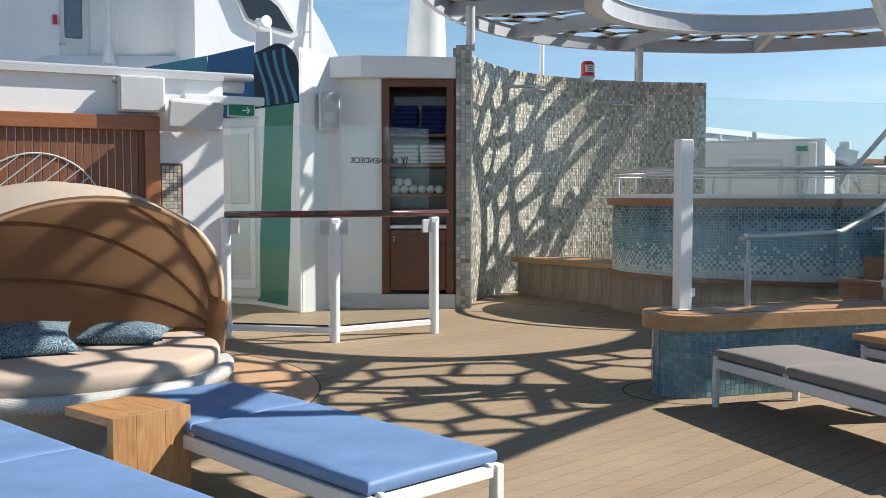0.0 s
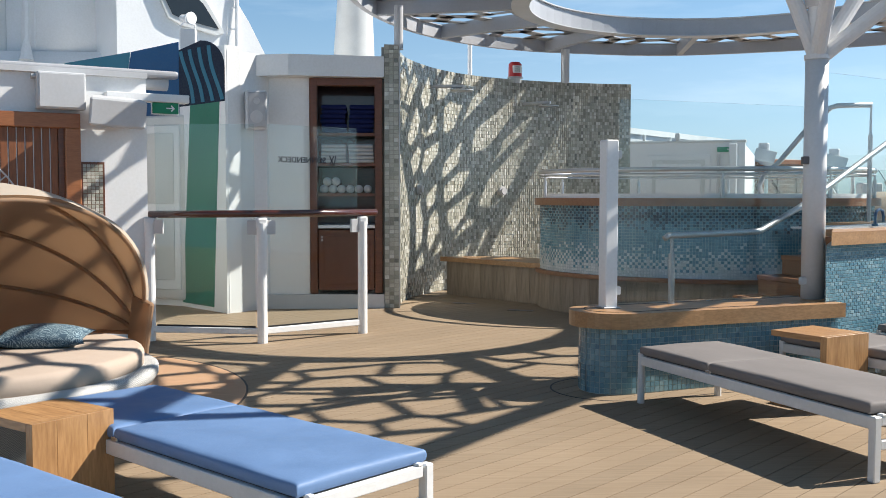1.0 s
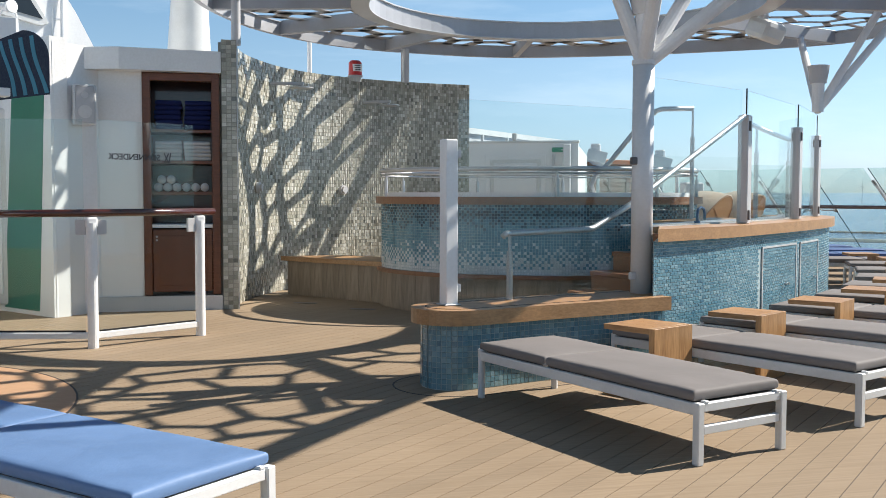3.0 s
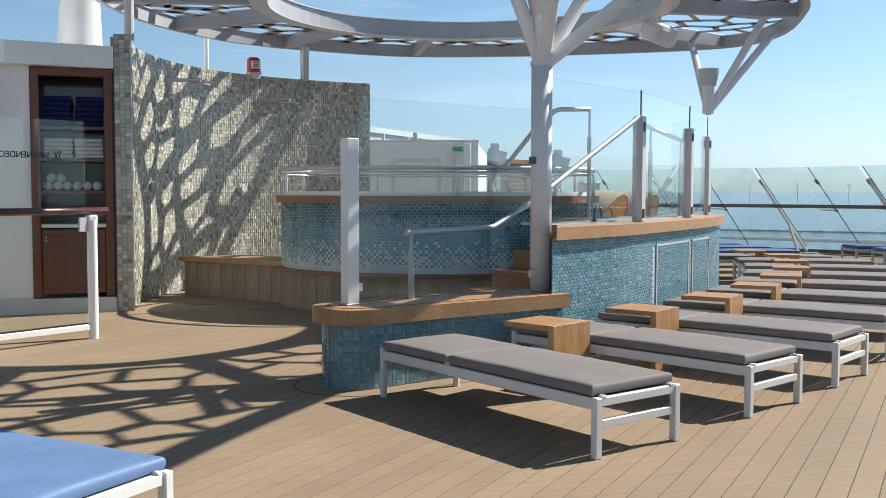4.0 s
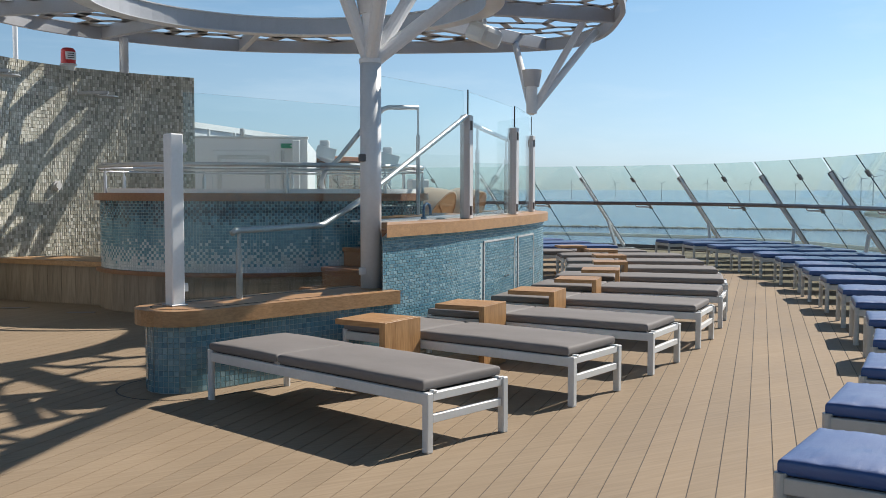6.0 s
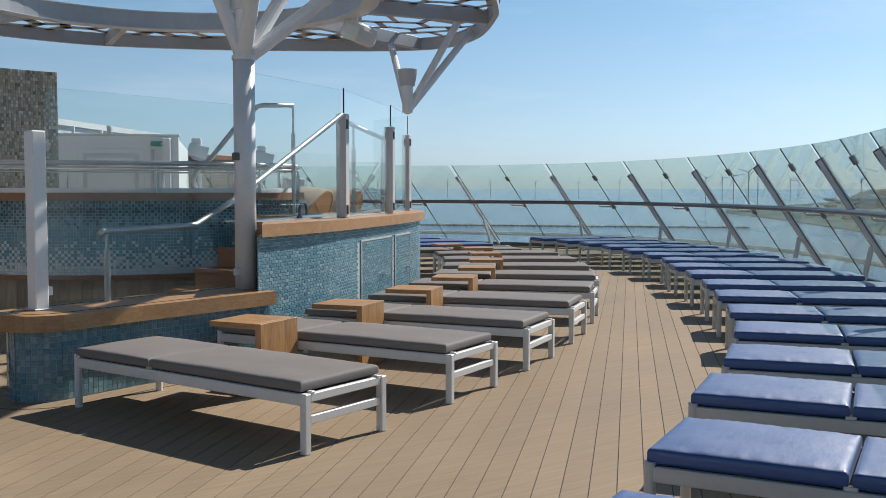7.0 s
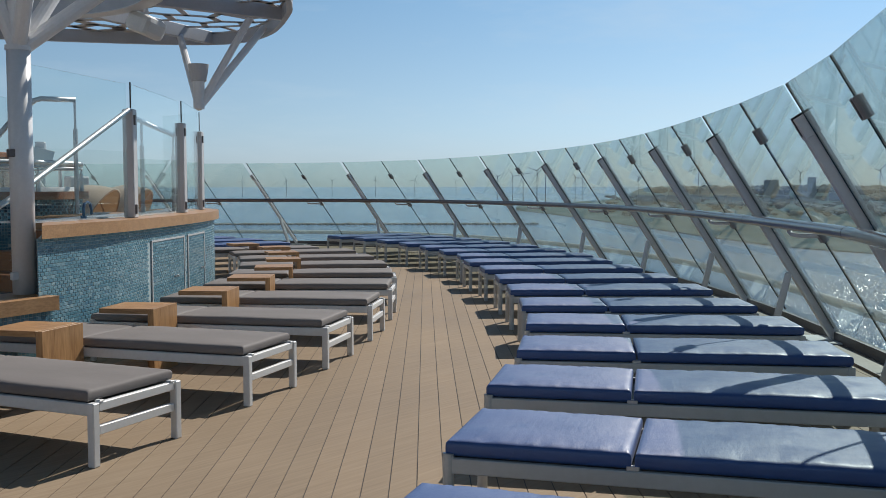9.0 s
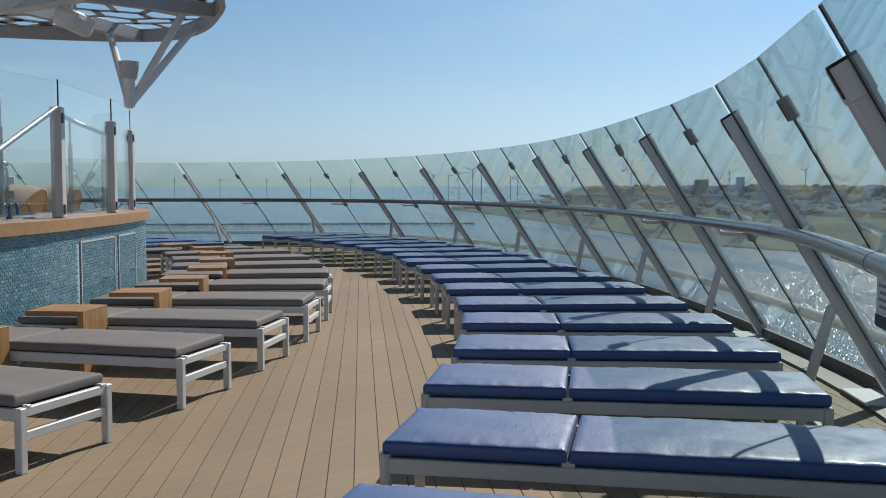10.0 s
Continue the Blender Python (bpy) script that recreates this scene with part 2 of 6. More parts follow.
BLACK = paint("black_rubber", (0.02, 0.02, 0.022), 0.6)
DECK = deck_mat()
DECKJOINT = paint("deck_caulk", (0.075, 0.06, 0.05), 0.7)
TERRA = timber("terracotta_deck", (0.45, 0.26, 0.145), (0.55, 0.34, 0.205), 0.6, world_space=True)
TEAK = timber("oiled_teak", (0.29, 0.145, 0.06), (0.53, 0.31, 0.15), 0.42, (1.6, 16, 16))
TEAKPALE = timber("pale_teak_block", (0.27, 0.125, 0.045), (0.55, 0.31, 0.135), 0.45, (14, 2, 14), vary=0.12)
TEAKUP = timber("upright_teak_block", (0.27, 0.125, 0.045), (0.53, 0.3, 0.13), 0.45, (14, 14, 2), vary=0.12)
REDTEAK = timber("red_teak_band", (0.19, 0.08, 0.035), (0.35, 0.165, 0.078), 0.4, (3, 30, 30))
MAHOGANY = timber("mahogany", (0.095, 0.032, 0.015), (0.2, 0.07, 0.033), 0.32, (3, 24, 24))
ORANGEWOOD = timber("varnished_orange_wood", (0.28, 0.1, 0.036), (0.41, 0.16, 0.064), 0.35, (3, 24, 24))
LOUVRE = timber("orange_wood_slat", (0.17, 0.058, 0.022), (0.3, 0.115, 0.048), 0.5, (20, 20, 2), vary=0.12)
GREYWOOD = timber("weathered_grey_plank", (0.2, 0.15, 0.105), (0.43, 0.345, 0.26), 0.7, (9, 9, 0.8), vary=0.16)
BLUE = vinyl("blue_vinyl", (0.011, 0.064, 0.24), 0.56, 0.78, 0.06, 0.0085, 0.3)
BLUEPALE = vinyl("blue_canvas", (0.125, 0.225, 0.42), 0.6)
GREY = cloth("taupe_grey_canvas", (0.238, 0.217, 0.209), 0.7)
BEIGE = cloth("beige_canvas", (0.5, 0.4, 0.325), 0.85)
HOODOUT = awning("cream_awning", (0.76, 0.68, 0.57))
TAN = awning("tan_awning", (0.5, 0.335, 0.22))
WICKER = rattan_mat()
SCROLL = pillow_mat()
GLASS = glass_mat("clear_glass", (0.92, 0.955, 0.955))
SCREENGLASS = glass_mat("green_screen_glass", (0.83, 0.9, 0.888), 0.038, 0.054)
GLASSEDGE = material("dark_glass_edge", (0.01, 0.03, 0.035), 0.15)
GROUT = paint("grey_grout", (0.36, 0.35, 0.31), 0.8)
GROUTBLUE = paint("blue_grout", (0.42, 0.52, 0.54), 0.8)
PEARL = tile_mix("pearl_mosaic", [(0.0, (0.3, 0.29, 0.24)), (0.14, (0.42, 0.41, 0.34)), (0.36, (0.5, 0.48, 0.41)), (0.58, (0.57, 0.55, 0.48)), (0.76, (0.38, 0.38, 0.32)), (0.88, (0.68, 0.67, 0.61)), (0.97, (0.22, 0.22, 0.19))], 0.14)
LAGOON_STOPS = [(0.0, (0.11, 0.242, 0.317)), (0.2, (0.136, 0.282, 0.352)), (0.45, (0.163, 0.312, 0.383)), (0.65, (0.119, 0.26, 0.33)), (0.84, (0.229, 0.378, 0.44)), (0.95, (0.0792, 0.189, 0.264))]
LAGOON = tile_mix("lagoon_mosaic", LAGOON_STOPS, 0.2)
LAGOON_PIECE = tile_mix("lagoon_mosaic_piece", LAGOON_STOPS, 0.2, True)
TILES = [tile_mix("navy_tile", [(0, (0.012, 0.045, 0.075)), (0.5, (0.024, 0.075, 0.11))]), tile_mix("teal_tile", [(0, (0.095, 0.235, 0.3)), (0.5, (0.115, 0.265, 0.33))]),
         tile_mix("aqua_tile", [(0, (0.14, 0.3, 0.37)), (0.5, (0.17, 0.35, 0.42))]), tile_mix("white_tile", [(0, (0.56, 0.63, 0.65)), (0.5, (0.66, 0.71, 0.72))])]
MURALBLUE = paint("mural_blue", (0.02, 0.1, 0.24), 0.75)
MURALTEAL = paint("mural_teal", (0.045, 0.2, 0.29), 0.75)
MURALNAVY = paint("mural_navy", (0.005, 0.015, 0.04), 0.75)
MURALGREEN = paint("mural_green", (0.05, 0.22, 0.15), 0.75)
RED = paint("red_plastic", (0.65, 0.03, 0.03), 0.35)
EXITGREEN = paint("exit_green", (0.0, 0.26, 0.12), 0.4)
NAVYTOWEL = cloth("navy_towel", (0.012, 0.018, 0.08), 0.95)
WHITETOWEL = cloth("white_towel", (0.48, 0.48, 0.48), 0.95)
BLIND = paint("blue_grey_blind", (0.16, 0.21, 0.27), 0.25)
RAILWOOD = timber("varnished_dark_rail", (0.085, 0.05, 0.046), (0.15, 0.09, 0.082), 0.36, (3, 24, 24))
RAILWOOD.node_tree.nodes["Principled BSDF"].inputs["Coat Weight"].default_value = 1.0
RAILWOOD.node_tree.nodes["Principled BSDF"].inputs["Coat Roughness"].default_value = 0.12
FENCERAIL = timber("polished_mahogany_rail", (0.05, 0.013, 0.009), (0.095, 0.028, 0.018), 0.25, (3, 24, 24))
FENCERAIL.node_tree.nodes["Principled BSDF"].inputs["Coat Weight"].default_value = 0.8
WINDOW = material("dark_window", (0.02, 0.025, 0.03), 0.08)
INK = paint("sign_ink", (0.015, 0.022, 0.035), 0.5)
SEA, SEANEAR, LAND = sea_mat("sea_water", 0.12, 0.2, 0.055, 0.28), sea_mat("near_sea_water", 0.3, 0.02, 0.003, 0.26), land_mat()
FARGREY = paint("far_grey", (0.32, 0.36, 0.4), 0.8)
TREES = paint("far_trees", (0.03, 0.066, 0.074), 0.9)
ROCK = paint("breakwater_rock", (0.16, 0.17, 0.16), 0.9)


# ---- builders ----
def thing(name, label, category, group="", kind="", at=(0, 0, 0), rz=0.0):
    ob = new(name)
    ob.matrix_basis = pose(*at, 0, 0, rz)
    return tagged(ob, label, category, group, kind)


def solid(name, bm, mat, label="", category="", group="", kind="", smooth=False):
    """A top-level thing or piece of the setting of one mesh."""
    me = bpy.data.meshes.new(name)
    bm.to_mesh(me)
    bm.free()
    for m in mat if isinstance(mat, list) else [mat]:
        me.materials.append(m)
    if smooth:
        for p in me.polygons:
            p.use_smooth = True
    return tagged(new(name, me), label, category, group, kind)


def part(name, bm, mat, parent, label="", smooth=False):
    ob = solid(name, bm, mat, label, smooth=smooth)
    ob.parent = parent
    return ob


def joined(name, verts, faces, mats, slots=None, parent=None, label="", kind=""):
    me = bpy.data.meshes.new(name)
    me.from_pydata(verts, [], faces)
    for m in mats:
        me.materials.append(m)
    if slots:
        me.polygons.foreach_set("material_index", slots)
    me.update()
    ob = tagged(new(name, me), label, "", "", kind)
    if parent:
        ob.parent = parent
    return ob


def box(bm, size, at=(0, 0, 0), rz=0.0, bevel=0.0, m=None, seg=1):
    r = bmesh.ops.create_cube(bm, size=1.0, matrix=(m or pose(*at, 0, 0, rz)) @ Matrix.Diagonal((*size, 1)))
    if bevel:
        edges = list({e for v in r["verts"] for e in v.link_edges})
        bmesh.ops.bevel(bm, geom=edges, offset=bevel, segments=seg, affect="EDGES", profile=0.5)
    return bm


def boxed(*args, **kw):
    return box(bmesh.new(), *args, **kw)


def rod(bm, a, b, r, r2=None, seg=12):
    a, b = Vector(a), Vector(b)
    d = b - a
    m = Matrix.Translation((a + b) / 2) @ d.to_track_quat("Z", "Y").to_matrix().to_4x4()
    bmesh.ops.create_cone(bm, cap_ends=True, segments=seg, radius1=r, radius2=r if r2 is None else r2, depth=d.length, matrix=m)
    return bm


def tube(bm, pts, r, seg=10, closed=False):
    """A round tube along points."""
    pts = [Vector(p) for p in pts]
    n = len(pts)
    rings, up = [], None
    for i, p in enumerate(pts):
        a = pts[i - 1] if (i or closed) else p
        b = pts[(i + 1) % n] if (i < n - 1 or closed) else p
        d = (b - a).normalized()
        if up is None:
            up = d.orthogonal().normalized()
        up = (up - d * up.dot(d)).normalized()
        side = d.cross(up)
        rings.append([bm.verts.new(p + (up * math.cos(k * math.tau / seg) + side * math.sin(k * math.tau / seg)) * r) for k in range(seg)])
    for i in range(n if closed else n - 1):
        a, b = rings[i], rings[(i + 1) % n]
        for k in range(seg):
            bm.faces.new((a[k], a[(k + 1) % seg], b[(k + 1) % seg], b[k]))
    if not closed:
        bm.faces.new(rings[0][::-1])
        bm.faces.new(rings[-1])
    bmesh.ops.recalc_face_normals(bm, faces=bm.faces)
    return bm


def prism(bm, poly, z0, z1):
    lo = [bm.verts.new((x, y, z0)) for x, y in poly]
    hi = [bm.verts.new((x, y, z1)) for x, y in poly]
    n = len(poly)
    for i in range(n):
        bm.faces.new((lo[i], lo[(i + 1) % n], hi[(i + 1) % n], hi[i]))
    caps = [bm.faces.new(lo[::-1]), bm.faces.new(hi)]
    bmesh.ops.triangulate(bm, faces=caps)
    bmesh.ops.recalc_face_normals(bm, faces=bm.faces)
    return bm


def smooth_line(points, n=12, closed=False):
    """A Catmull-Rom line through plan points."""
    pts = [Vector(p) for p in points]
    if closed:
        pts = [pts[-1], *pts, pts[0], pts[1]]
    else:
        pts = [2 * pts[0] - pts[1], *pts, 2 * pts[-1] - pts[-2]]
    out = []
    for i in range(1, len(pts) - 2):
        a, b, c, d = pts[i - 1:i + 3]
        for k in range(n):
            t = k / n
            out.append(0.5 * (2 * b + (c - a) * t + (2 * a - 5 * b + 4 * c - d) * t * t + (3 * b - a - 3 * c + d) * t ** 3))
    if not closed:
        out.append(pts[-2])
    return out


def paced(line, step, closed=False):
    """Points at even steps along a line, each with the way ahead: (point, way, distance)."""
    line = [Vector(p) for p in line]
    if closed:
        line.append(line[0])
    total = sum((b - a).length for a, b in zip(line, line[1:]))
    n = max(1, round(total / step))
    step, out, run, k = total / n, [], 0.0, 0
    for a, b in zip(line, line[1:]):
        d = (b - a).length
        while k <= n and k * step <= run + d + 1e-6:
            out.append((a + (b - a) * ((k * step - run) / max(d, 1e-9)), (b - a).normalized(), k * step))
            k += 1
        run += d
    return out[:-1] if closed else out


def left_of(way):
    return Vector((-way[1], way[0]))


def ribbon(bm, line, inner, outer, z0, z1, closed=False):
    """A band with a box section along a plan line; inner and outer: offsets to the left."""
    line = [Vector(p[:2]) for p in line]
    n = len(line)
    rings = []
    for i, p in enumerate(line):
        a = line[i - 1] if (i or closed) else p
        b = line[(i + 1) % n] if (i < n - 1 or closed) else p
        q = left_of((b - a).normalized())
        rings.append([bm.verts.new((*(p + q * o), z)) for o, z in ((inner, z0), (outer, z0), (outer, z1), (inner, z1))])
    for i in range(n if closed else n - 1):
        a, b = rings[i], rings[(i + 1) % n]
        for k in range(4):
            bm.faces.new((a[k], a[(k + 1) % 4], b[(k + 1) % 4], b[k]))
    if not closed:
        bm.faces.new(rings[0])
        bm.faces.new(rings[-1])
    bmesh.ops.recalc_face_normals(bm, faces=bm.faces)
    return bm


def pad_mesh(length, width, height, r=0.022, puff=0.006, seed=0, pucker=0.0):
    """A soft cushion lying on z = 0, centred in x and y."""
    bm = bmesh.new()

    def cuts(size):
        edge = [0, 0.12 * r, 0.4 * r, r]
        n = max(10, int(size / 0.022))
        mid = [r + (size - 2 * r) * k / n for k in range(1, n)]
        return [e - size / 2 for e in edge] + [e - size / 2 for e in mid] + [size / 2 - e for e in reversed(edge)]
    xs, ys = cuts(length), cuts(width)

    def drop(x, y):
        d = min(length / 2 - abs(x), width / 2 - abs(y), r)
        return r - math.sqrt(max(0.0, r * r - (r - d) ** 2))
    shells = []
    for top in (True, False):
        grid = []
        for x in xs:
            row = []
            for y in ys:
                crown = puff * (1 - (2 * x / length) ** 4) * (1 - (2 * y / width) ** 4) + 0.004 * noise.noise((x * 4 + seed, y * 5, seed))
                near = max(0.0, 1 - (width / 2 - abs(y)) / 0.12) if abs(y) < width / 2 - r * 0.9 else 0.0
                crown -= pucker * near * max(0.0, noise.noise((x * 26 + seed, y * 5, 2.0)) + 0.15)
                z = height - drop(x, y) + (crown if drop(x, y) < r * 0.2 else 0) if top else drop(x, y)
                row.append(bm.verts.new((x, y, z)))
            grid.append(row)
        for i in range(len(xs) - 1):
            for j in range(len(ys) - 1):
                q = (grid[i][j], grid[i + 1][j], grid[i + 1][j + 1], grid[i][j + 1])
                bm.faces.new(q if top else q[::-1])
        shells.append(grid)
    a, b = shells
    nx, ny = len(xs), len(ys)
    rim = [(i, 0) for i in range(nx)] + [(nx - 1, j) for j in range(1, ny)] + [(i, ny - 1) for i in range(nx - 2, -1, -1)] + [(0, j) for j in range(ny - 2, 0, -1)]
    for (i, j), (k, l) in zip(rim, rim[1:] + rim[:1]):
        bm.faces.new((a[i][j], b[i][j], b[k][l], a[k][l]))
    bmesh.ops.recalc_face_normals(bm, faces=bm.faces)
    return bm


def tile_field(line, z0, z1, tw, th, gap, out, slot=None, offset=False, uneven=0.0, closed=False, skip=None, rng=random):
    """Boxed tiles over a curved upright face. out: offset to the left of the line at which the tile backs lie; tiles stand proud to that side."""
    verts, faces, slots = [], [], []
    cols = paced(line, tw, closed)
    if not closed:
        cols = cols[:-1]
    rows = max(1, round((z1 - z0) / th))
    th = (z1 - z0) / rows
    for c, (p, w, s) in enumerate(cols):
        q = left_of(w)
        for r in range(rows):
            shift = -tw / 2 if offset and r % 2 else 0.0
            cut = tw / 2 if shift and c == 0 else 0.0
            z = z0 + r * th
            if skip and skip(s, z + th / 2):
                continue
            d = 0.002 + uneven * rng.random()
            tilt = uneven * (rng.random() - 0.5)
            b = len(verts)
            for k in (0, 1):
                dep = out + (d if k else 0.0) * (1 if out >= 0 else -1)
                ins = gap / 2 + (0.0012 if k else 0)
                for u, v in ((ins + cut, ins), (tw - ins, ins), (tw - ins, th - ins), (ins + cut, th - ins)):
                    e = p + w * (u + shift) + q * (dep + (tilt * (1 if u > tw / 2 else -1) if k else 0))
                    verts.append((e[0], e[1], z + v))
            fs = [(b + 4, b + 5, b + 6, b + 7), (b, b + 1, b + 5, b + 4), (b + 1, b + 2, b + 6, b + 5), (b + 2, b + 3, b + 7, b + 6), (b + 3, b, b + 4, b + 7)]
            if out >= 0:
                fs = [f[::-1] for f in fs]
            faces += fs
            slots += [slot(s, (z + th / 2 - z0) / (z1 - z0)) if slot else 0] * 5
    return verts, faces, slots


# ---- sea, far shore ----
def sea_z(x, y):
    """The ship is trimmed a little, so the sea leans against its deck."""
    return -22.0 + 0.0046 * (x + y)


def far_point(az, d, z=0.0):
    x, y = d * math.sin(radians(az)), d * math.cos(radians(az))
    return x, y, sea_z(x, y) + z


def sea_sheet():
    """One sheet of water: broad cells all round, fine choppy facets on the near water under the sun."""
    az0, az1, near_d, far_d = 60, 81, 38.0, 420.0
    cols, rows = 640, 480
    rng = np.random.default_rng(17)
    ang = np.radians(np.linspace(az0, az1, cols + 1))
    dist = 1.0 / np.linspace(1 / near_d, 1 / far_d, rows + 1)
    d, a = np.meshgrid(dist, ang, indexing="ij")
    x, y = d * np.sin(a), d * np.cos(a)
    verts = [tuple(p) for p in np.stack([x, y, sea_z(x, y)], -1).reshape(-1, 3).tolist()]
    n = cols + 1
    faces = [(r * n + c, r * n + c + 1, (r + 1) * n + c + 1, (r + 1) * n + c) for r in range(rows) for c in range(cols)]
    fine = len(faces)
    steps = (38.0, 60.0, 110.0, 200.0, 420.0, 1100.0, 2300.0, 4900.0)
    turns = list(range(0, az0 + 1, 3)) + list(range(az1, 361, 3))
    index = {}

    def at(b, e):
        key = (b % 360, e)
        if key not in index:
            index[key] = len(verts)
            verts.append(far_point(b, e))
        return index[key]
    for b0, b1 in zip(turns, turns[1:]):
        for e0, e1 in zip(steps, steps[1:]):
            if b0 == az0 and e1 <= far_d:
                continue
            for k in range(12 if b0 == az0 else 1):
                m = 12 if b0 == az0 else 1
                c0, c1 = b0 + (b1 - b0) * k / m, b0 + (b1 - b0) * (k + 1) / m
                faces.append((at(c0, e0), at(c1, e0), at(c1, e1), at(c0, e1)))
    faces.append([at(b, 38.0) for b in reversed(turns[:-1])])
    ob = joined("water", verts, faces, [SEA, SEANEAR], [1] * fine + [0] * (len(faces) - fine), label="blue sea with small sunlit ripples", kind="structure")
    ob["category"] = "sea"
    # each near facet is a wavelet with a lean of its own, dying away towards the calmer open water
    me = ob.data
    me.polygons.foreach_set("use_smooth", [True] * len(faces))
    mid_d, mid_a = (d[:-1, :-1] + d[1:, 1:]) / 2, np.degrees((a[:-1, :-1] + a[1:, 1:]) / 2)
    chop = np.clip((mid_a - az0) / 7, 0, 1) * np.clip((far_d - mid_d) / 200, 0, 1) * 0.2
    lean = rng.normal(0.0, 1.0, (*mid_d.shape, 2)) * chop[..., None]
    up = np.concatenate([lean, np.ones((*mid_d.shape, 1))], -1)
    up /= np.linalg.norm(up, axis=-1, keepdims=True)
    normals = np.zeros((len(me.loops), 3))
    normals[:, 2] = 1.0
    normals[:fine * 4] = np.repeat(up.reshape(-1, 3), 4, axis=0)
    me.normals_split_custom_set(normals.tolist())


sea_sheet()

bm = bmesh.new()
shore = smooth_line([(52.3, 810), (54, 735), (55.8, 650), (58.7, 540), (62.2, 450), (65, 400), (68.2, 365), (75, 340), (90, 340), (110, 360)], 6)
back_of = lambda a: float(np.interp(a, [52.3, 55, 57.6, 58.6, 60, 64], [850, 1010, 1180, 1500, 4300, 4600]))
lo = [bm.verts.new(far_point(a, d, 0.3)) for a, d in shore]
mid = [bm.verts.new(far_point(a, d + 0.12 * (back_of(a) - d), 2.0)) for a, d in shore]
hi = [bm.verts.new(far_point(a, back_of(a), 2.5)) for a, d in shore]
for a, b in ((lo, mid), (mid, hi)):
    for k in range(len(a) - 1):
        bm.faces.new((a[k], a[k + 1], b[k + 1], b[k]))
bmesh.ops.recalc_face_normals(bm, faces=bm.faces)
solid("shore_ground", bm, LAND, "low green and brown shore across the water, greyed blue with painted haze", "shore", kind="structure")

rng = random.Random(4)
bm = bmesh.new()
for k in range(800):
    az = rng.uniform(57.5, 100)
    d, s = rng.uniform(620, 1400), rng.uniform(1.2, 3.6)
    if k < 420:
        az, d, s = rng.uniform(60.2, 100), rng.uniform(1700, 2900), rng.uniform(5, 11)
    x, y, z = far_point(az, d, 2.5)
    for j in range(3):
        m = Matrix.Translation((x + rng.uniform(-s, s), y + rng.uniform(-s, s), z + s * 0.5)) @ Matrix.Diagonal((s * rng.uniform(0.8, 1.8), s * rng.uniform(0.8, 1.8), s * rng.uniform(0.6, 1.1), 1))
        bmesh.ops.create_icosphere(bm, subdivisions=1, radius=0.9, matrix=m)
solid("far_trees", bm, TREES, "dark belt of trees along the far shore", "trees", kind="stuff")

for az, d, w, h, depth in ((61.5, 1300, 26, 8, 20), (64.0, 1500, 28, 13, 20), (66.5, 1600, 22, 24, 14), (68.6, 1150, 9, 26, 9), (70.2, 1180, 30, 9, 16), (73.0, 1100, 24, 12, 16), (63.0, 1180, 10, 12, 10)):
    house = solid("far_building", boxed((w, depth, h), bevel=0.4), FARGREY, "grey industrial building on the far shore", "building", "far buildings")
    x, y, z = far_point(az, d, 2.4 + h / 2)
    house.matrix_basis = pose(x, y, z, 0, 0, -az)

rng = random.Random(31)
for k in range(34):
    az, d, w, h = rng.uniform(59.5, 84), rng.uniform(900, 1300), rng.uniform(5, 20), rng.uniform(4, 11)
    shed = solid("far_building", boxed((w, rng.uniform(6, 14), h), bevel=0.3), FARGREY if k % 3 else ROCK, "small grey building on the far shore", "building", "far buildings")
    x, y, z = far_point(az, d, 2.4 + h / 2)
    shed.matrix_basis = pose(x, y, z, 0, 0, -az + rng.uniform(-30, 30))

bm = bmesh.new()
ahead, side = Vector((math.sin(radians(48)), math.cos(radians(48)))), Vector((math.cos(radians(48)), -math.sin(radians(48))))
rng = random.Random(9)
for k in range(120):
    p = ahead * 545 + side * (-330 + k * 3.2)
    s = rng.uniform(0.6, 1.0)
    bmesh.ops.create_icosphere(bm, subdivisions=1, radius=1.9 * s, matrix=Matrix.Translation((*p, sea_z(*p) + 0.2)) @ Matrix.Diagonal((1.7, 1.7, 0.55, 1)))
solid("breakwater", bm, ROCK, "low dark stone breakwater in the water", "breakwater", kind="structure")


def wind_turbine(x, y, z, h, blade, spin, face):
    t = thing("wind_turbine", "pale three-bladed wind turbine standing off the shore", "wind turbine", "wind turbines", at=(x, y, z), rz=face)
    part("tower", rod(bmesh.new(), (0, 0, 0), (0, 0, h), h * 0.016, h * 0.01, 8), FARGREY, t)
    part("nacelle", boxed((h * 0.035, h * 0.1, h * 0.04), (0, 0, h), bevel=h * 0.006), FARGREY, t)
    for k in range(3):
        a = radians(spin + 120 * k)
        tip = Vector((math.cos(a) * blade, -h * 0.07, h + math.sin(a) * blade))
        part("blade", rod(bmesh.new(), (0, -h * 0.07, h), tip, h * 0.013, h * 0.004, 6), FARGREY, t)


rng = random.Random(12)
for az, d, h in ((33.6, 1900, 31), (36.5, 1800, 31), (39.0, 1800, 32), (41.6, 1800, 31), (44.1, 1800, 32), (46.4, 1800, 32), (48.8, 1900, 30), (51.2, 1250, 36), (52.1, 1250, 36), (52.7, 1150, 38), (53.5, 1100, 42), (54.0, 1050, 46), (55.7, 1300, 34), (56.1, 1250, 32), (58.0, 1250, 33), (59.3, 1150, 33), (61.0, 1250, 30), (62.6, 1100, 44), (64.6, 1250, 30), (68.0, 1250, 40), (72.0, 1200, 42)):
    wind_turbine(*far_point(az, d), h * 0.86, h * 0.3, rng.uniform(0, 120), -az + rng.uniform(-25, 25))

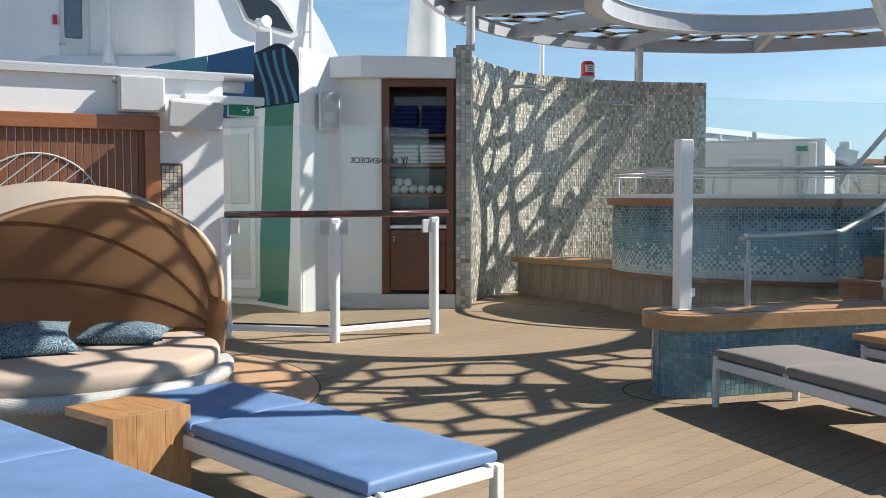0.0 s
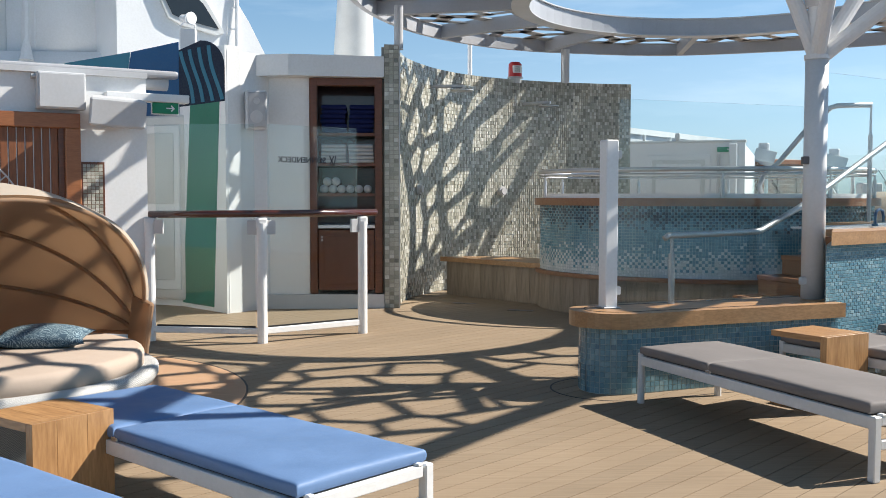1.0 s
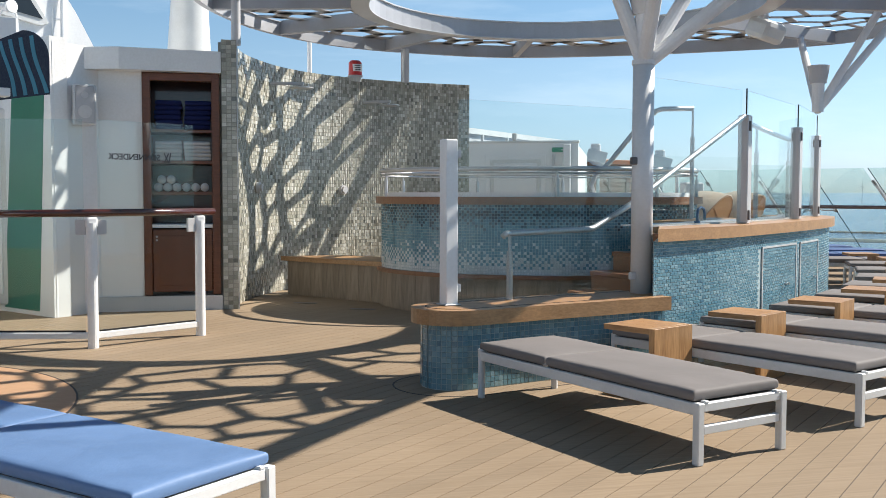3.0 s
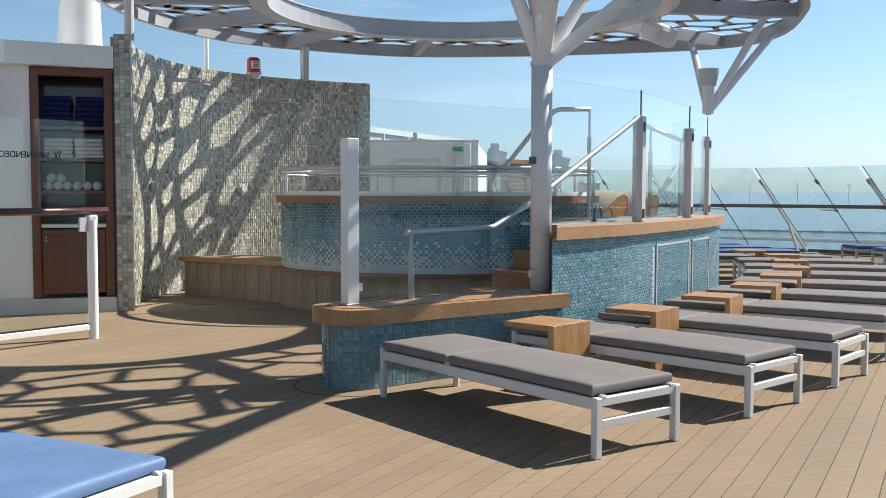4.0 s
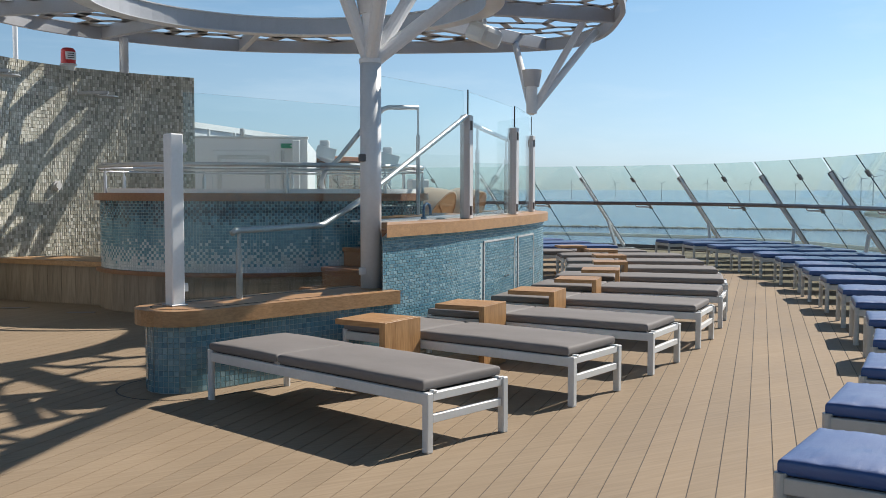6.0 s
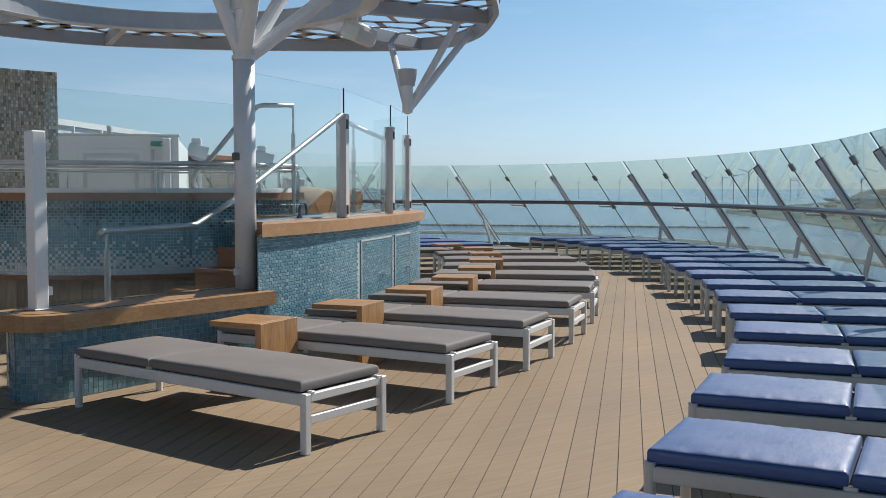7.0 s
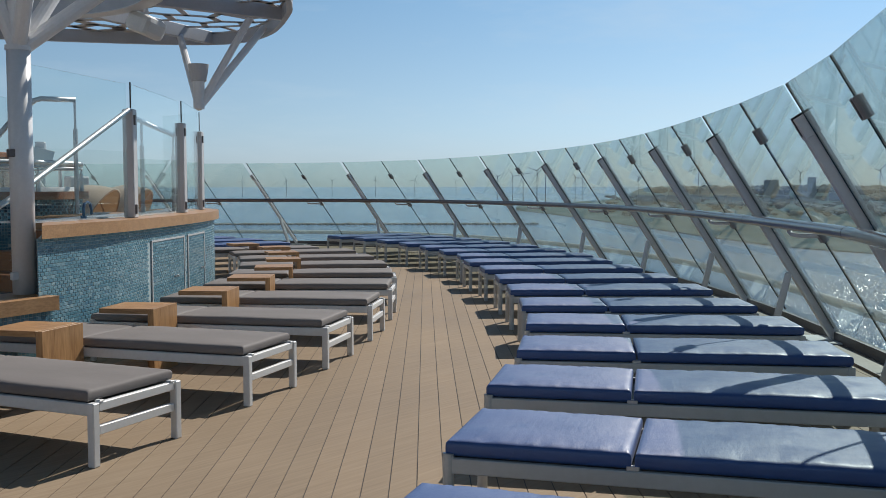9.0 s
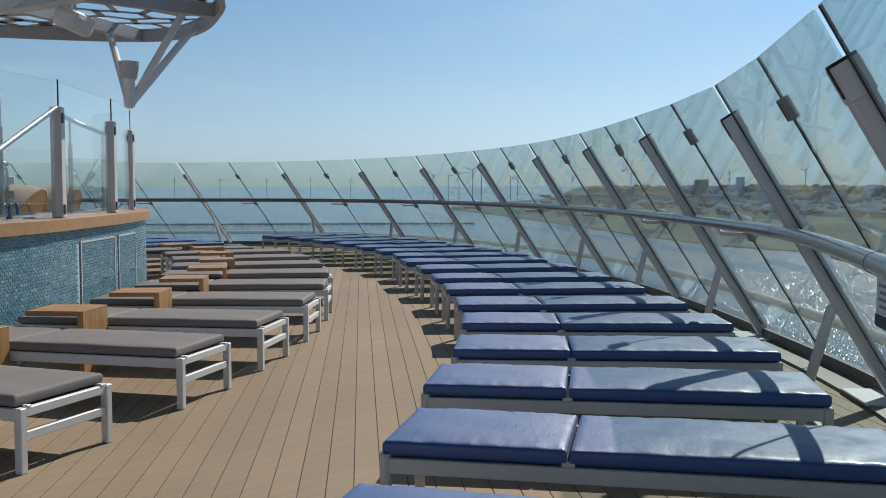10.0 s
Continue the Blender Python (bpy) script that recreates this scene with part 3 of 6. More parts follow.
# ---- deck ----
SCREEN = [(-6.5, -2.6), (-3.8, -1.85), (-1.25, -1.15), (1.2, -0.2), (3.54, 0.99), (5.79, 2.30), (7.84, 3.89), (9.80, 5.59), (11.61, 7.46), (13.14, 9.56), (14.39, 11.84), (15.25, 14.25), (15.42, 16.83), (14.45, 19.19), (12.9, 21.3), (11.0, 23.1), (8.9, 24.6)]
LEAN = Vector((-0.707, 0.707)) * 0.65     # metres inboard for each metre up


def screen_line(z, n=8):
    return [p + LEAN * (z - 1.74) for p in smooth_line(SCREEN, n)]


deck_edge = [tuple(p) for p in screen_line(-0.2)] + [(-2, 30), (-14, 26), (-14, -6)]
solid("deck_slab", prism(bmesh.new(), deck_edge, -0.4, -0.0035), DECKJOINT, "dark substructure under the deck boards", "deck", kind="structure")
floor = thing("deck_floor", "grey-brown composite deck boards with dark caulked joints", "deck", kind="structure")
BOARD_TURN = 43.0
along = Vector((math.cos(radians(BOARD_TURN)), math.sin(radians(BOARD_TURN))))
across = left_of(along)
PITCH, GAP = 0.1243, 0.0056
corners = [Vector(p) for p in deck_edge]
k0, k1 = int(min(p.dot(across) for p in corners) / PITCH) - 1, int(17.0 / PITCH)
for k in range(k0, k1):
    v = (k + 0.5) * PITCH + 0.042
    cuts = []
    for a, b in zip(corners, corners[1:] + corners[:1]):
        da, db = a.dot(across) - v, b.dot(across) - v
        if da * db < 0:
            cuts.append((a + (b - a) * (da / (da - db))).dot(along))
    cuts.sort()
    for u0, u1 in zip(cuts[::2], cuts[1::2]):
        mid = along * ((u0 + u1) / 2) + across * v
        ob = part("deck_board", boxed((u1 - u0, PITCH - GAP, 0.02)), DECK, floor)
        ob.matrix_basis = pose(mid[0], mid[1], -0.01, 0, 0, BOARD_TURN)

disc = [(-2.9 + 2.05 * math.cos(a * math.tau / 72), 6.6 + 2.05 * math.sin(a * math.tau / 72)) for a in range(72)]
disc_thing = thing("deck_inlay", "round terracotta-coloured deck inlay with a dark edge joint", "deck inlay", kind="structure")
part("inlay", prism(bmesh.new(), disc, -0.008, 0.004), TERRA, disc_thing)
part("joint", ribbon(bmesh.new(), disc, -0.007, 0.007, -0.008, 0.005, True), DECKJOINT, disc_thing, "dark rubber edge joint")


# ---- glass windscreen round the deck ----
def windscreen():
    solid("screen_coaming", ribbon(bmesh.new(), screen_line(0.0), -0.05, 0.3, -0.012, 0.022), COAMING, "weathered grey steel coaming along the foot of the windscreen", "coaming", kind="structure")
    solid("screen_channel", ribbon(bmesh.new(), screen_line(0.1), -0.03, 0.02, 0.0, 0.105), DARKSTEEL, "dark steel channel holding the foot of the glass", "channel", kind="structure")
    rail = thing("screen_rail", "dark varnished wooden handrail along the windscreen", "handrail", kind="structure")
    line = [(p[0], p[1], 1.08) for p in screen_line(1.08)]
    inset = [(*(Vector(p[:2]) + left_of((Vector(line[min(i + 1, len(line) - 1)][:2]) - Vector(line[max(i - 1, 0)][:2])).normalized()) * (0.16 + 0.2 * min(1.0, max(0.0, (6.2 - p[0]) / 3.0)) ** 1.5)), 1.08) for i, p in enumerate(line)]
    part("tube", tube(bmesh.new(), inset, 0.041, 16), RAILWOOD, rail, "glossy dark varnished wooden handrail", smooth=True)
    outer = [(*(Vector(p[:2]) + LEAN * -0.78 - left_of((Vector(line[min(i + 1, len(line) - 1)][:2]) - Vector(line[max(i - 1, 0)][:2])).normalized()) * 0.32), 0.3) for i, p in enumerate(line)]
    part("outer_tube", tube(bmesh.new(), outer, 0.045, 10), LIGHTGREY, rail, "pale outer guard tube", smooth=True)
    joints = [inset[k] for k in range(0, len(inset), 8)]
    ways = [(Vector(inset[min(k + 1, len(inset) - 1)]) - Vector(inset[max(k - 1, 0)])).normalized() for k in range(0, len(inset), 8)]
    for c, w in zip(joints, ways):
        part("joint", rod(bmesh.new(), Vector(c) - w * 0.004, Vector(c) + w * 0.004, 0.0422, seg=16), BLACK, rail, "dark joint line", smooth=True)
    glass = thing("windscreen", "green-tinted glass windscreen leaning inboard on steel struts", "windscreen", kind="structure")
    z_top = 1.96
    pts = smooth_line(SCREEN, 2)          # strut, joint, strut, joint ...
    lift = lambda p, z: (p[0] + LEAN[0] * (z - 1.74), p[1] + LEAN[1] * (z - 1.74), z)
    for i, (a, b) in enumerate(zip(pts, pts[1:])):
        w = (b - a).normalized()
        q = left_of(w) * 0.006
        ga, gb = a + w * (0.05 if i % 2 == 0 else 0.006), b - w * (0.05 if i % 2 else 0.006)
        bm = bmesh.new()
        for z0, z1 in ((0.1, z_top),):
            lo = [lift(p + o, z0) for o in (-q, q) for p in (ga, gb)]
            hi = [lift(p + o, z1) for o in (-q, q) for p in (ga, gb)]
            v = [bm.verts.new(p) for p in lo + hi]
            for f in ((0, 1, 5, 4), (2, 3, 7, 6), (0, 2, 6, 4), (1, 3, 7, 5), (4, 5, 7, 6), (0, 1, 3, 2)):
                bm.faces.new([v[j] for j in f])
        bmesh.ops.recalc_face_normals(bm, faces=bm.faces)
        part("pane", bm, SCREENGLASS, glass)
        part("pane_edge", rod(bmesh.new(), lift(gb, 0.14), lift(gb, z_top), 0.009, seg=6), GLASSEDGE, glass, "dark rubber pane edge")
    for i, p in enumerate(pts):
        w = ((pts[min(i + 1, len(pts) - 1)]) - pts[max(i - 1, 0)]).normalized()
        face = math.degrees(math.atan2(w[1], w[0]))
        inward = left_of(w)
        up = (Vector(lift(p, 1.0)) - Vector(lift(p, 0.0))).normalized()
        turn = Matrix((Vector((*w, 0)), up.cross(Vector((*w, 0))).normalized(), up)).transposed()

        def held(z, off):
            base = Vector(lift(p, z)) + Vector((*inward, 0)) * off
            return Matrix.Translation(base) @ turn.to_4x4()
        z_strut = 1.755 - 0.1 * min(1.0, max(0.0, (i - 14) / 8))
        if i % 2 == 0:
            length = (Vector(lift(p, z_strut)) - Vector(lift(p, 0.05))).length
            strut = part("strut", boxed((0.066, 0.1, length), m=held((z_strut + 0.05) / 2, 0.022), bevel=0.012, seg=2), STRUTGREY, glass, "grey box-section steel strut")
            part("head_plate", boxed((0.092, 0.103, 0.14), m=held(z_strut - 0.035, 0.022), bevel=0.004), STRUTGREY, strut)
            part("slot", boxed((0.022, 0.112, 0.13), m=held(z_strut - 0.02, 0.022) @ Matrix.Translation((-0.004, 0, 0)), bevel=0.002), BLACK, strut, "black slot")
            knee = Vector(lift(p, 0.62)) + Vector((*inward, 0)) * 0.08
            base = Vector((*(p + LEAN * -1.74 + inward * 0.62), 0.0))
            part("foot_plate", boxed((0.5, 0.3, 0.014), m=pose(*(p + LEAN * -1.74 + inward * 0.16), 0.029, 0, 0, face), bevel=0.004), LIGHTGREY, strut, "pale steel foot plate")
            bm = bmesh.new()
            d = base - knee
            m = Matrix.Translation((base + knee) / 2) @ d.to_track_quat("Z", "Y").to_matrix().to_4x4()
            box(bm, (0.06, 0.06, d.length), m=m, bevel=0.01)
            part("brace", bm, STRUTGREY, strut)
            bm = bmesh.new()
            end = Vector(lift(p, 1.06)) + Vector((*inward, 0)) * 0.04
            box(bm, (0.3, 0.05, 0.07), m=Matrix.Translation(end) @ turn.to_4x4(), bevel=0.01)
            part("rail_bracket", bm, STRUTGREY, strut)
        else:
            clamp = part("clamp", boxed((0.085, 0.05, 0.12), m=held(z_strut - 0.03, 0.0), bevel=0.005), CLAMP, glass)
            part("slot", boxed((0.012, 0.054, 0.1), m=held(z_strut - 0.03, 0.0)), BLACK, clamp, "black slot")
            part("clamp", boxed((0.085, 0.05, 0.1), m=held(1.0, 0.0), bevel=0.005), CLAMP, glass)
            root, run, out = Vector(lift(p, 1.0)), Vector((*w, 0)), Vector((*inward, 0))
            hook = [root, root + out * 0.07 + run * 0.03, root + out * 0.13 + run * 0.08, root + out * 0.14 + run * 0.26, root + out * 0.15 + run * 0.3 + Vector((0, 0, 0.02)), root + out * 0.15 + run * 0.31 + Vector((0, 0, 0.07))]
            part("rail_bracket", tube(bmesh.new(), hook, 0.017, 8), STRUTGREY, glass, "pale hooked rail bracket", smooth=True)


windscreen()
notice = thing("notice_plate", "small white notice plate with a dark band hanging under the rail", "sign", at=(3.768, 0.922, 0.925), rz=28.1)
part("plate", boxed((0.27, 0.012, 0.19), bevel=0.004), WHITE, notice)
part("band", boxed((0.262, 0.004, 0.045), (0, 0.008, -0.068)), INK, notice, "dark band")
for k in range(4):
    part("text_bar", boxed((0.2 - 0.03 * (k % 2), 0.003, 0.011), (-0.01, 0.0075, 0.065 - 0.026 * k)), FARGREY, notice, "grey bar of small writing")
for x in (-0.1, 0.1):
    part("hanger", boxed((0.02, 0.006, 0.06), (x, -0.002, 0.112)), STEEL, notice)


# ---- canopy on its column ----
OUTLINE = [(3.7, 4.9), (4.14, 5.2), (5.02, 6.35), (6.3, 7.85), (7.66, 9.32), (8.22, 10.05), (8.97, 11.35), (9.2, 12.4), (8.8, 13.15), (7.63, 14.05), (6.2, 14.9), (4.6, 15.45), (3.0, 15.28), (2.2, 15.03), (1.46, 14.55), (0.66, 13.66), (0.08, 12.5), (-0.25, 11.25), (-0.32, 10.0), (-0.15, 8.6), (0.3, 7.2), (1.0, 6.0), (1.9, 5.2), (2.9, 4.82)]
HOLE, HOLE_R = Vector((4.12, 11.12)), 2.26
ROOF = 3.57


def inside(p, poly):
    hit = False
    for (x0, y0), (x1, y1) in zip(poly, poly[1:] + poly[:1]):
        if (y0 > p[1]) != (y1 > p[1]) and p[0] < (x1 - x0) * (p[1] - y0) / (y1 - y0) + x0:
            hit = not hit
    return hit


SPOT = (6.78, 11.1)


def canopy():
    c = thing("canopy", "large grey steel ring canopy with cut-out lattice panels", "canopy")
    edge = smooth_line(OUTLINE, 8, True)
    hole = [HOLE + Vector((math.cos(a * math.tau / 72), math.sin(a * math.tau / 72))) * HOLE_R for a in range(72)]
    part("outer_beam", ribbon(bmesh.new(), edge, 0.0, 0.07, ROOF, ROOF + 0.17, True), STEELGREY, c)
    part("outer_lip", ribbon(bmesh.new(), edge, -0.02, 0.1, ROOF + 0.17, ROOF + 0.183, True), STEELGREY, c)
    part("inner_beam", ribbon(bmesh.new(), hole, -0.22, -0.06, ROOF, ROOF + 0.21, True), STEELGREY, c)
    part("inner_lip", ribbon(bmesh.new(), hole, -0.25, -0.03, ROOF + 0.21, ROOF + 0.225, True), LIGHTGREY, c)
    part("inner_flange", ribbon(bmesh.new(), hole, -0.26, -0.045, ROOF - 0.012, ROOF, True), LIGHTGREY, c)
    poly = [tuple(p) for p in edge]
    for deg in (20, 50, 80, 109, 137, 163.5, 192, 225, 257, 289, 320, 350):
        d = Vector((math.cos(radians(deg)), math.sin(radians(deg))))
        r = HOLE_R + 0.1
        while inside(HOLE + d * r, poly):
            r += 0.02
        bm = bmesh.new()
        a, b = HOLE + d * (HOLE_R + 0.15), HOLE + d * (r - 0.06)
        m = pose(*((a + b) / 2), ROOF + 0.1, 0, 0, deg)
        box(bm, ((b - a).length, 0.1, 0.19), m=m, bevel=0.006)
        part("spoke", bm, STEELGREY, c)
    # lattice of bent six-sided cells, cut from plate
    rng = random.Random(21)
    sx, sy, turn = 0.58, 0.45, radians(14)
    knots, bars = {}, []

    def knot(i, j, side):
        key = (i, j, side)
        if key not in knots:
            x = (i + (0.5 if j % 2 else 0.0)) * sx
            y = j * sy + (0.17 if side else -0.17)
            x, y = x + rng.uniform(-0.13, 0.13), y + rng.uniform(-0.1, 0.1)
            knots[key] = Vector((4 + x * math.cos(turn) - y * math.sin(turn), 10 + x * math.sin(turn) + y * math.cos(turn)))
        return knots[key]
    for j in range(-16, 17):
        for i in range(-13, 14):
            bars.append((knot(i, j, 0), knot(i, j, 1)))
            s = 0 if j % 2 else -1
            bars.append((knot(i, j, 1), knot(i + s, j + 1, 0)))
            bars.append((knot(i, j, 1), knot(i + s + 1, j + 1, 0)))
    bm = bmesh.new()
    for a, b in bars:
        if all(inside(p, poly) and (p - HOLE).length > HOLE_R + 0.1 for p in (a, b, (a + b) / 2)):
            d = b - a
            w = rng.uniform(0.07, 0.115) * (1.8 if a[1] > 12.9 else 1.0)
            m = pose(*((a + b) / 2), ROOF + 0.17, 0, 0, math.degrees(math.atan2(d[1], d[0])))
            box(bm, (d.length + 0.06, w, 0.012), m=m)
    part("lattice", bm, STEELGREY, c, "thin grey plate cut into bent six-sided openings")
    for x, y, top in ((0.33, 11.9, 3.1), (3.02, 15.2, 3.1)):
        part("stub_post", rod(bmesh.new(), (x, y, top), (x, y, ROOF + 0.05), 0.055, seg=16), LIGHTGREY, c, smooth=False)
    part("conduit", rod(bmesh.new(), (2.93, 15.08, 3.1), (2.93, 15.08, ROOF + 0.05), 0.012, seg=8), LIGHTGREY, c, "thin grey conduit beside the stub post")
    # hanging bracket with a cone lamp
    tip = Vector((7.51, 11.06, 2.42))
    hang = bmesh.new()
    for x, y in ((8.3, 12.7), (8.85, 11.4), (8.2, 10.85)):
        rod(hang, tip, (x, y, ROOF + 0.08), 0.05, seg=12)
    part("hanging_bracket", hang, COLUMNWHITE, c)
    part("cone_lamp", rod(bmesh.new(), tip + Vector((0, 0, 0.34)), tip + Vector((0, 0, 0.56)), 0.1, 0.135, 20), GRILLE, c, "grey cone lamp")
    part("lamp_stem", rod(bmesh.new(), tip + Vector((0, 0, -0.02)), tip + Vector((0, 0, 0.35)), 0.072, 0.078, 16), COLUMNWHITE, c)
    spot = part("spotlight", boxed((0.42, 0.34, 0.26), m=pose(*SPOT, 3.4, 22, 8, 20), bevel=0.07, seg=2), OFFWHITE, c, "ivory spotlight under the canopy")
    part("spot_arm", rod(bmesh.new(), (*SPOT, 3.45), (*SPOT, ROOF + 0.15), 0.03), LIGHTGREY, spot)
    return c


canopy()
col = thing("canopy_column", "light grey round steel column branching under the canopy", "column", at=(3.387, 7.31, 0))
part("shaft", rod(bmesh.new(), (0, 0, 0.56), (0, 0, 2.42), 0.086, seg=24), COLUMNWHITE, col, smooth=True)
part("collar", rod(bmesh.new(), (0, 0, 2.385), (0, 0, 2.42), 0.095, seg=24), COLUMNWHITE, col)
for dx, dy in ((-0.43, 0.17), (0.9, 0.3), (1.45, -0.55), (-0.2, -0.9)):
    part("branch", rod(bmesh.new(), (dx * 0.03, dy * 0.03, 2.42), (dx, dy, ROOF + 0.05), 0.058, 0.058, 14), COLUMNWHITE, col)
part("branch_core", rod(bmesh.new(), (0, 0, 2.4), (0, 0, 2.95), 0.078, 0.07, 18), COLUMNWHITE, col)
part("cone_lamp", rod(bmesh.new(), (0, 0, 2.78), (0, 0, 3.05), 0.09, 0.15, 18), POSTGREY, col)
part("hinge", boxed((0.05, 0.05, 0.06), (-0.09, -0.03, 1.62), bevel=0.006), DARKSTEEL, col)
part("hinge", boxed((0.05, 0.05, 0.06), (-0.09, -0.03, 0.7), bevel=0.006), COLUMNWHITE, col)

# ---- low mosaic wall with its teak cap ----
LOW = [(1.68, 6.72), (2.2, 6.9), (2.8, 7.08), (3.4, 7.27)]


def around(line, r, n=12):
    """The outline of a wall of half width r with a round first end."""
    line = [Vector(p) for p in line]
    w = (line[1] - line[0]).normalized()
    a0 = math.atan2(-w[1], -w[0])
    right = [p - left_of((line[min(i + 1, len(line) - 1)] - line[max(i - 1, 0)]).normalized()) * r for i, p in enumerate(line)]
    left = [p + left_of((line[min(i + 1, len(line) - 1)] - line[max(i - 1, 0)]).normalized()) * r for i, p in enumerate(line)]
    cap = [line[0] + Vector((math.cos(a0 + radians(d)), math.sin(a0 + radians(d)))) * r for d in np.linspace(-90, 90, n + 1)]
    # from the far end of the left side, round the end, to the far end of the right side
    return left[:0:-1] + [Vector(c) for c in cap] + right[1:]


def low_wall():
    w = thing("low_wall", "low curved wall of blue-green glass mosaic under a teak cap", "low wall")
    face = around(LOW, 0.232)
    part("core", prism(bmesh.new(), [tuple(p) for p in face], 0, 0.455), GROUTBLUE, w)
    cap = around(LOW, 0.304, 16)
    part("cap", prism(bmesh.new(), [tuple(p) for p in cap], 0.455, 0.56), TEAK, w, "oiled teak cap with rounded end")
    part("cap_joint", ribbon(bmesh.new(), around(LOW, 0.2, 16), -0.004, 0.004, 0.555, 0.5625), DECKJOINT, w)
    v, f, s = tile_field(face, 0.004, 0.455, 0.0375, 0.0375, 0.0035, -0.001)
    # the tiles of the round end, one by one; the rest joined
    count = 0
    tiles = [(v[k * 8:k * 8 + 8]) for k in range(len(v) // 8)]
    box_faces = [(4, 5, 6, 7), (0, 1, 5, 4), (1, 2, 6, 5), (2, 3, 7, 6), (3, 0, 4, 7)]
    rest_v, rest_f = [], []
    for t in tiles:
        x = sum(p[0] for p in t) / 8
        y = sum(p[1] for p in t) / 8
        if count < 300 and x < 1.86 and y < 6.85:
            centre = Vector((x, y, sum(p[2] for p in t) / 8))
            ob = joined("tile", [tuple(Vector(p) - centre) for p in t], box_faces, [LAGOON_PIECE], parent=w)
            ob.matrix_basis = Matrix.Translation(centre)
            count += 1
        else:
            b = len(rest_v)
            rest_v += t
            rest_f += [tuple(b + k for k in fc) for fc in box_faces]
    joined("tiles", rest_v, rest_f, [LAGOON], parent=w, kind="stuff")
    return w


low_wall()
solid("deck_margin_joint", ribbon(bmesh.new(), around(LOW, 0.43, 18), -0.006, 0.006, -0.004, 0.002), DECKJOINT, "dark caulked margin joint round the low wall", "deck joint", kind="structure")
post = thing("glass_post", "white square post holding the glass on the teak cap", "post", at=(1.66, 6.79, 0.56), rz=17)
part("post", boxed((0.1, 0.1, 1.18), (0, 0, 0.59), bevel=0.008), WHITE, post)
part("foot_plate", boxed((0.13, 0.13, 0.012), (0, 0, 0.006), bevel=0.003), STEEL, post)
for z in (0.12, 1.08):
    part("clamp", boxed((0.05, 0.04, 0.06), (0.07, 0, z), bevel=0.006), LIGHTGREY, post)


def pane(name, a, b, z0, z1, label, thick=0.012, mat=None):
    """An upright glass pane between two plan points."""
    a, b = Vector(a), Vector(b)
    d = b - a
    m = pose(*((a + b) / 2), (z0 + z1) / 2, 0, 0, math.degrees(math.atan2(d[1], d[0])))
    t = solid(name, boxed((d.length, thick, z1 - z0), m=m), mat or GLASS, label, "glass pane", kind="structure")
    t.visible_shadow = False
    return t


pane("glass_panel", (1.74, 6.82), (3.28, 7.29), 0.58, 2.03, "clear glass pane above the teak cap")
pane("glass_panel", (3.5, 7.38), (4.72, 8.1), 1.1, 2.3, "clear glass pane above the bar counter")

# ---- bar counter ----
BAR = smooth_line([(3.36, 7.035), (4.25, 7.6), (4.95, 8.16), (6.08, 9.14), (7.0, 10.08), (7.6, 10.93), (7.82, 11.5)], 10)


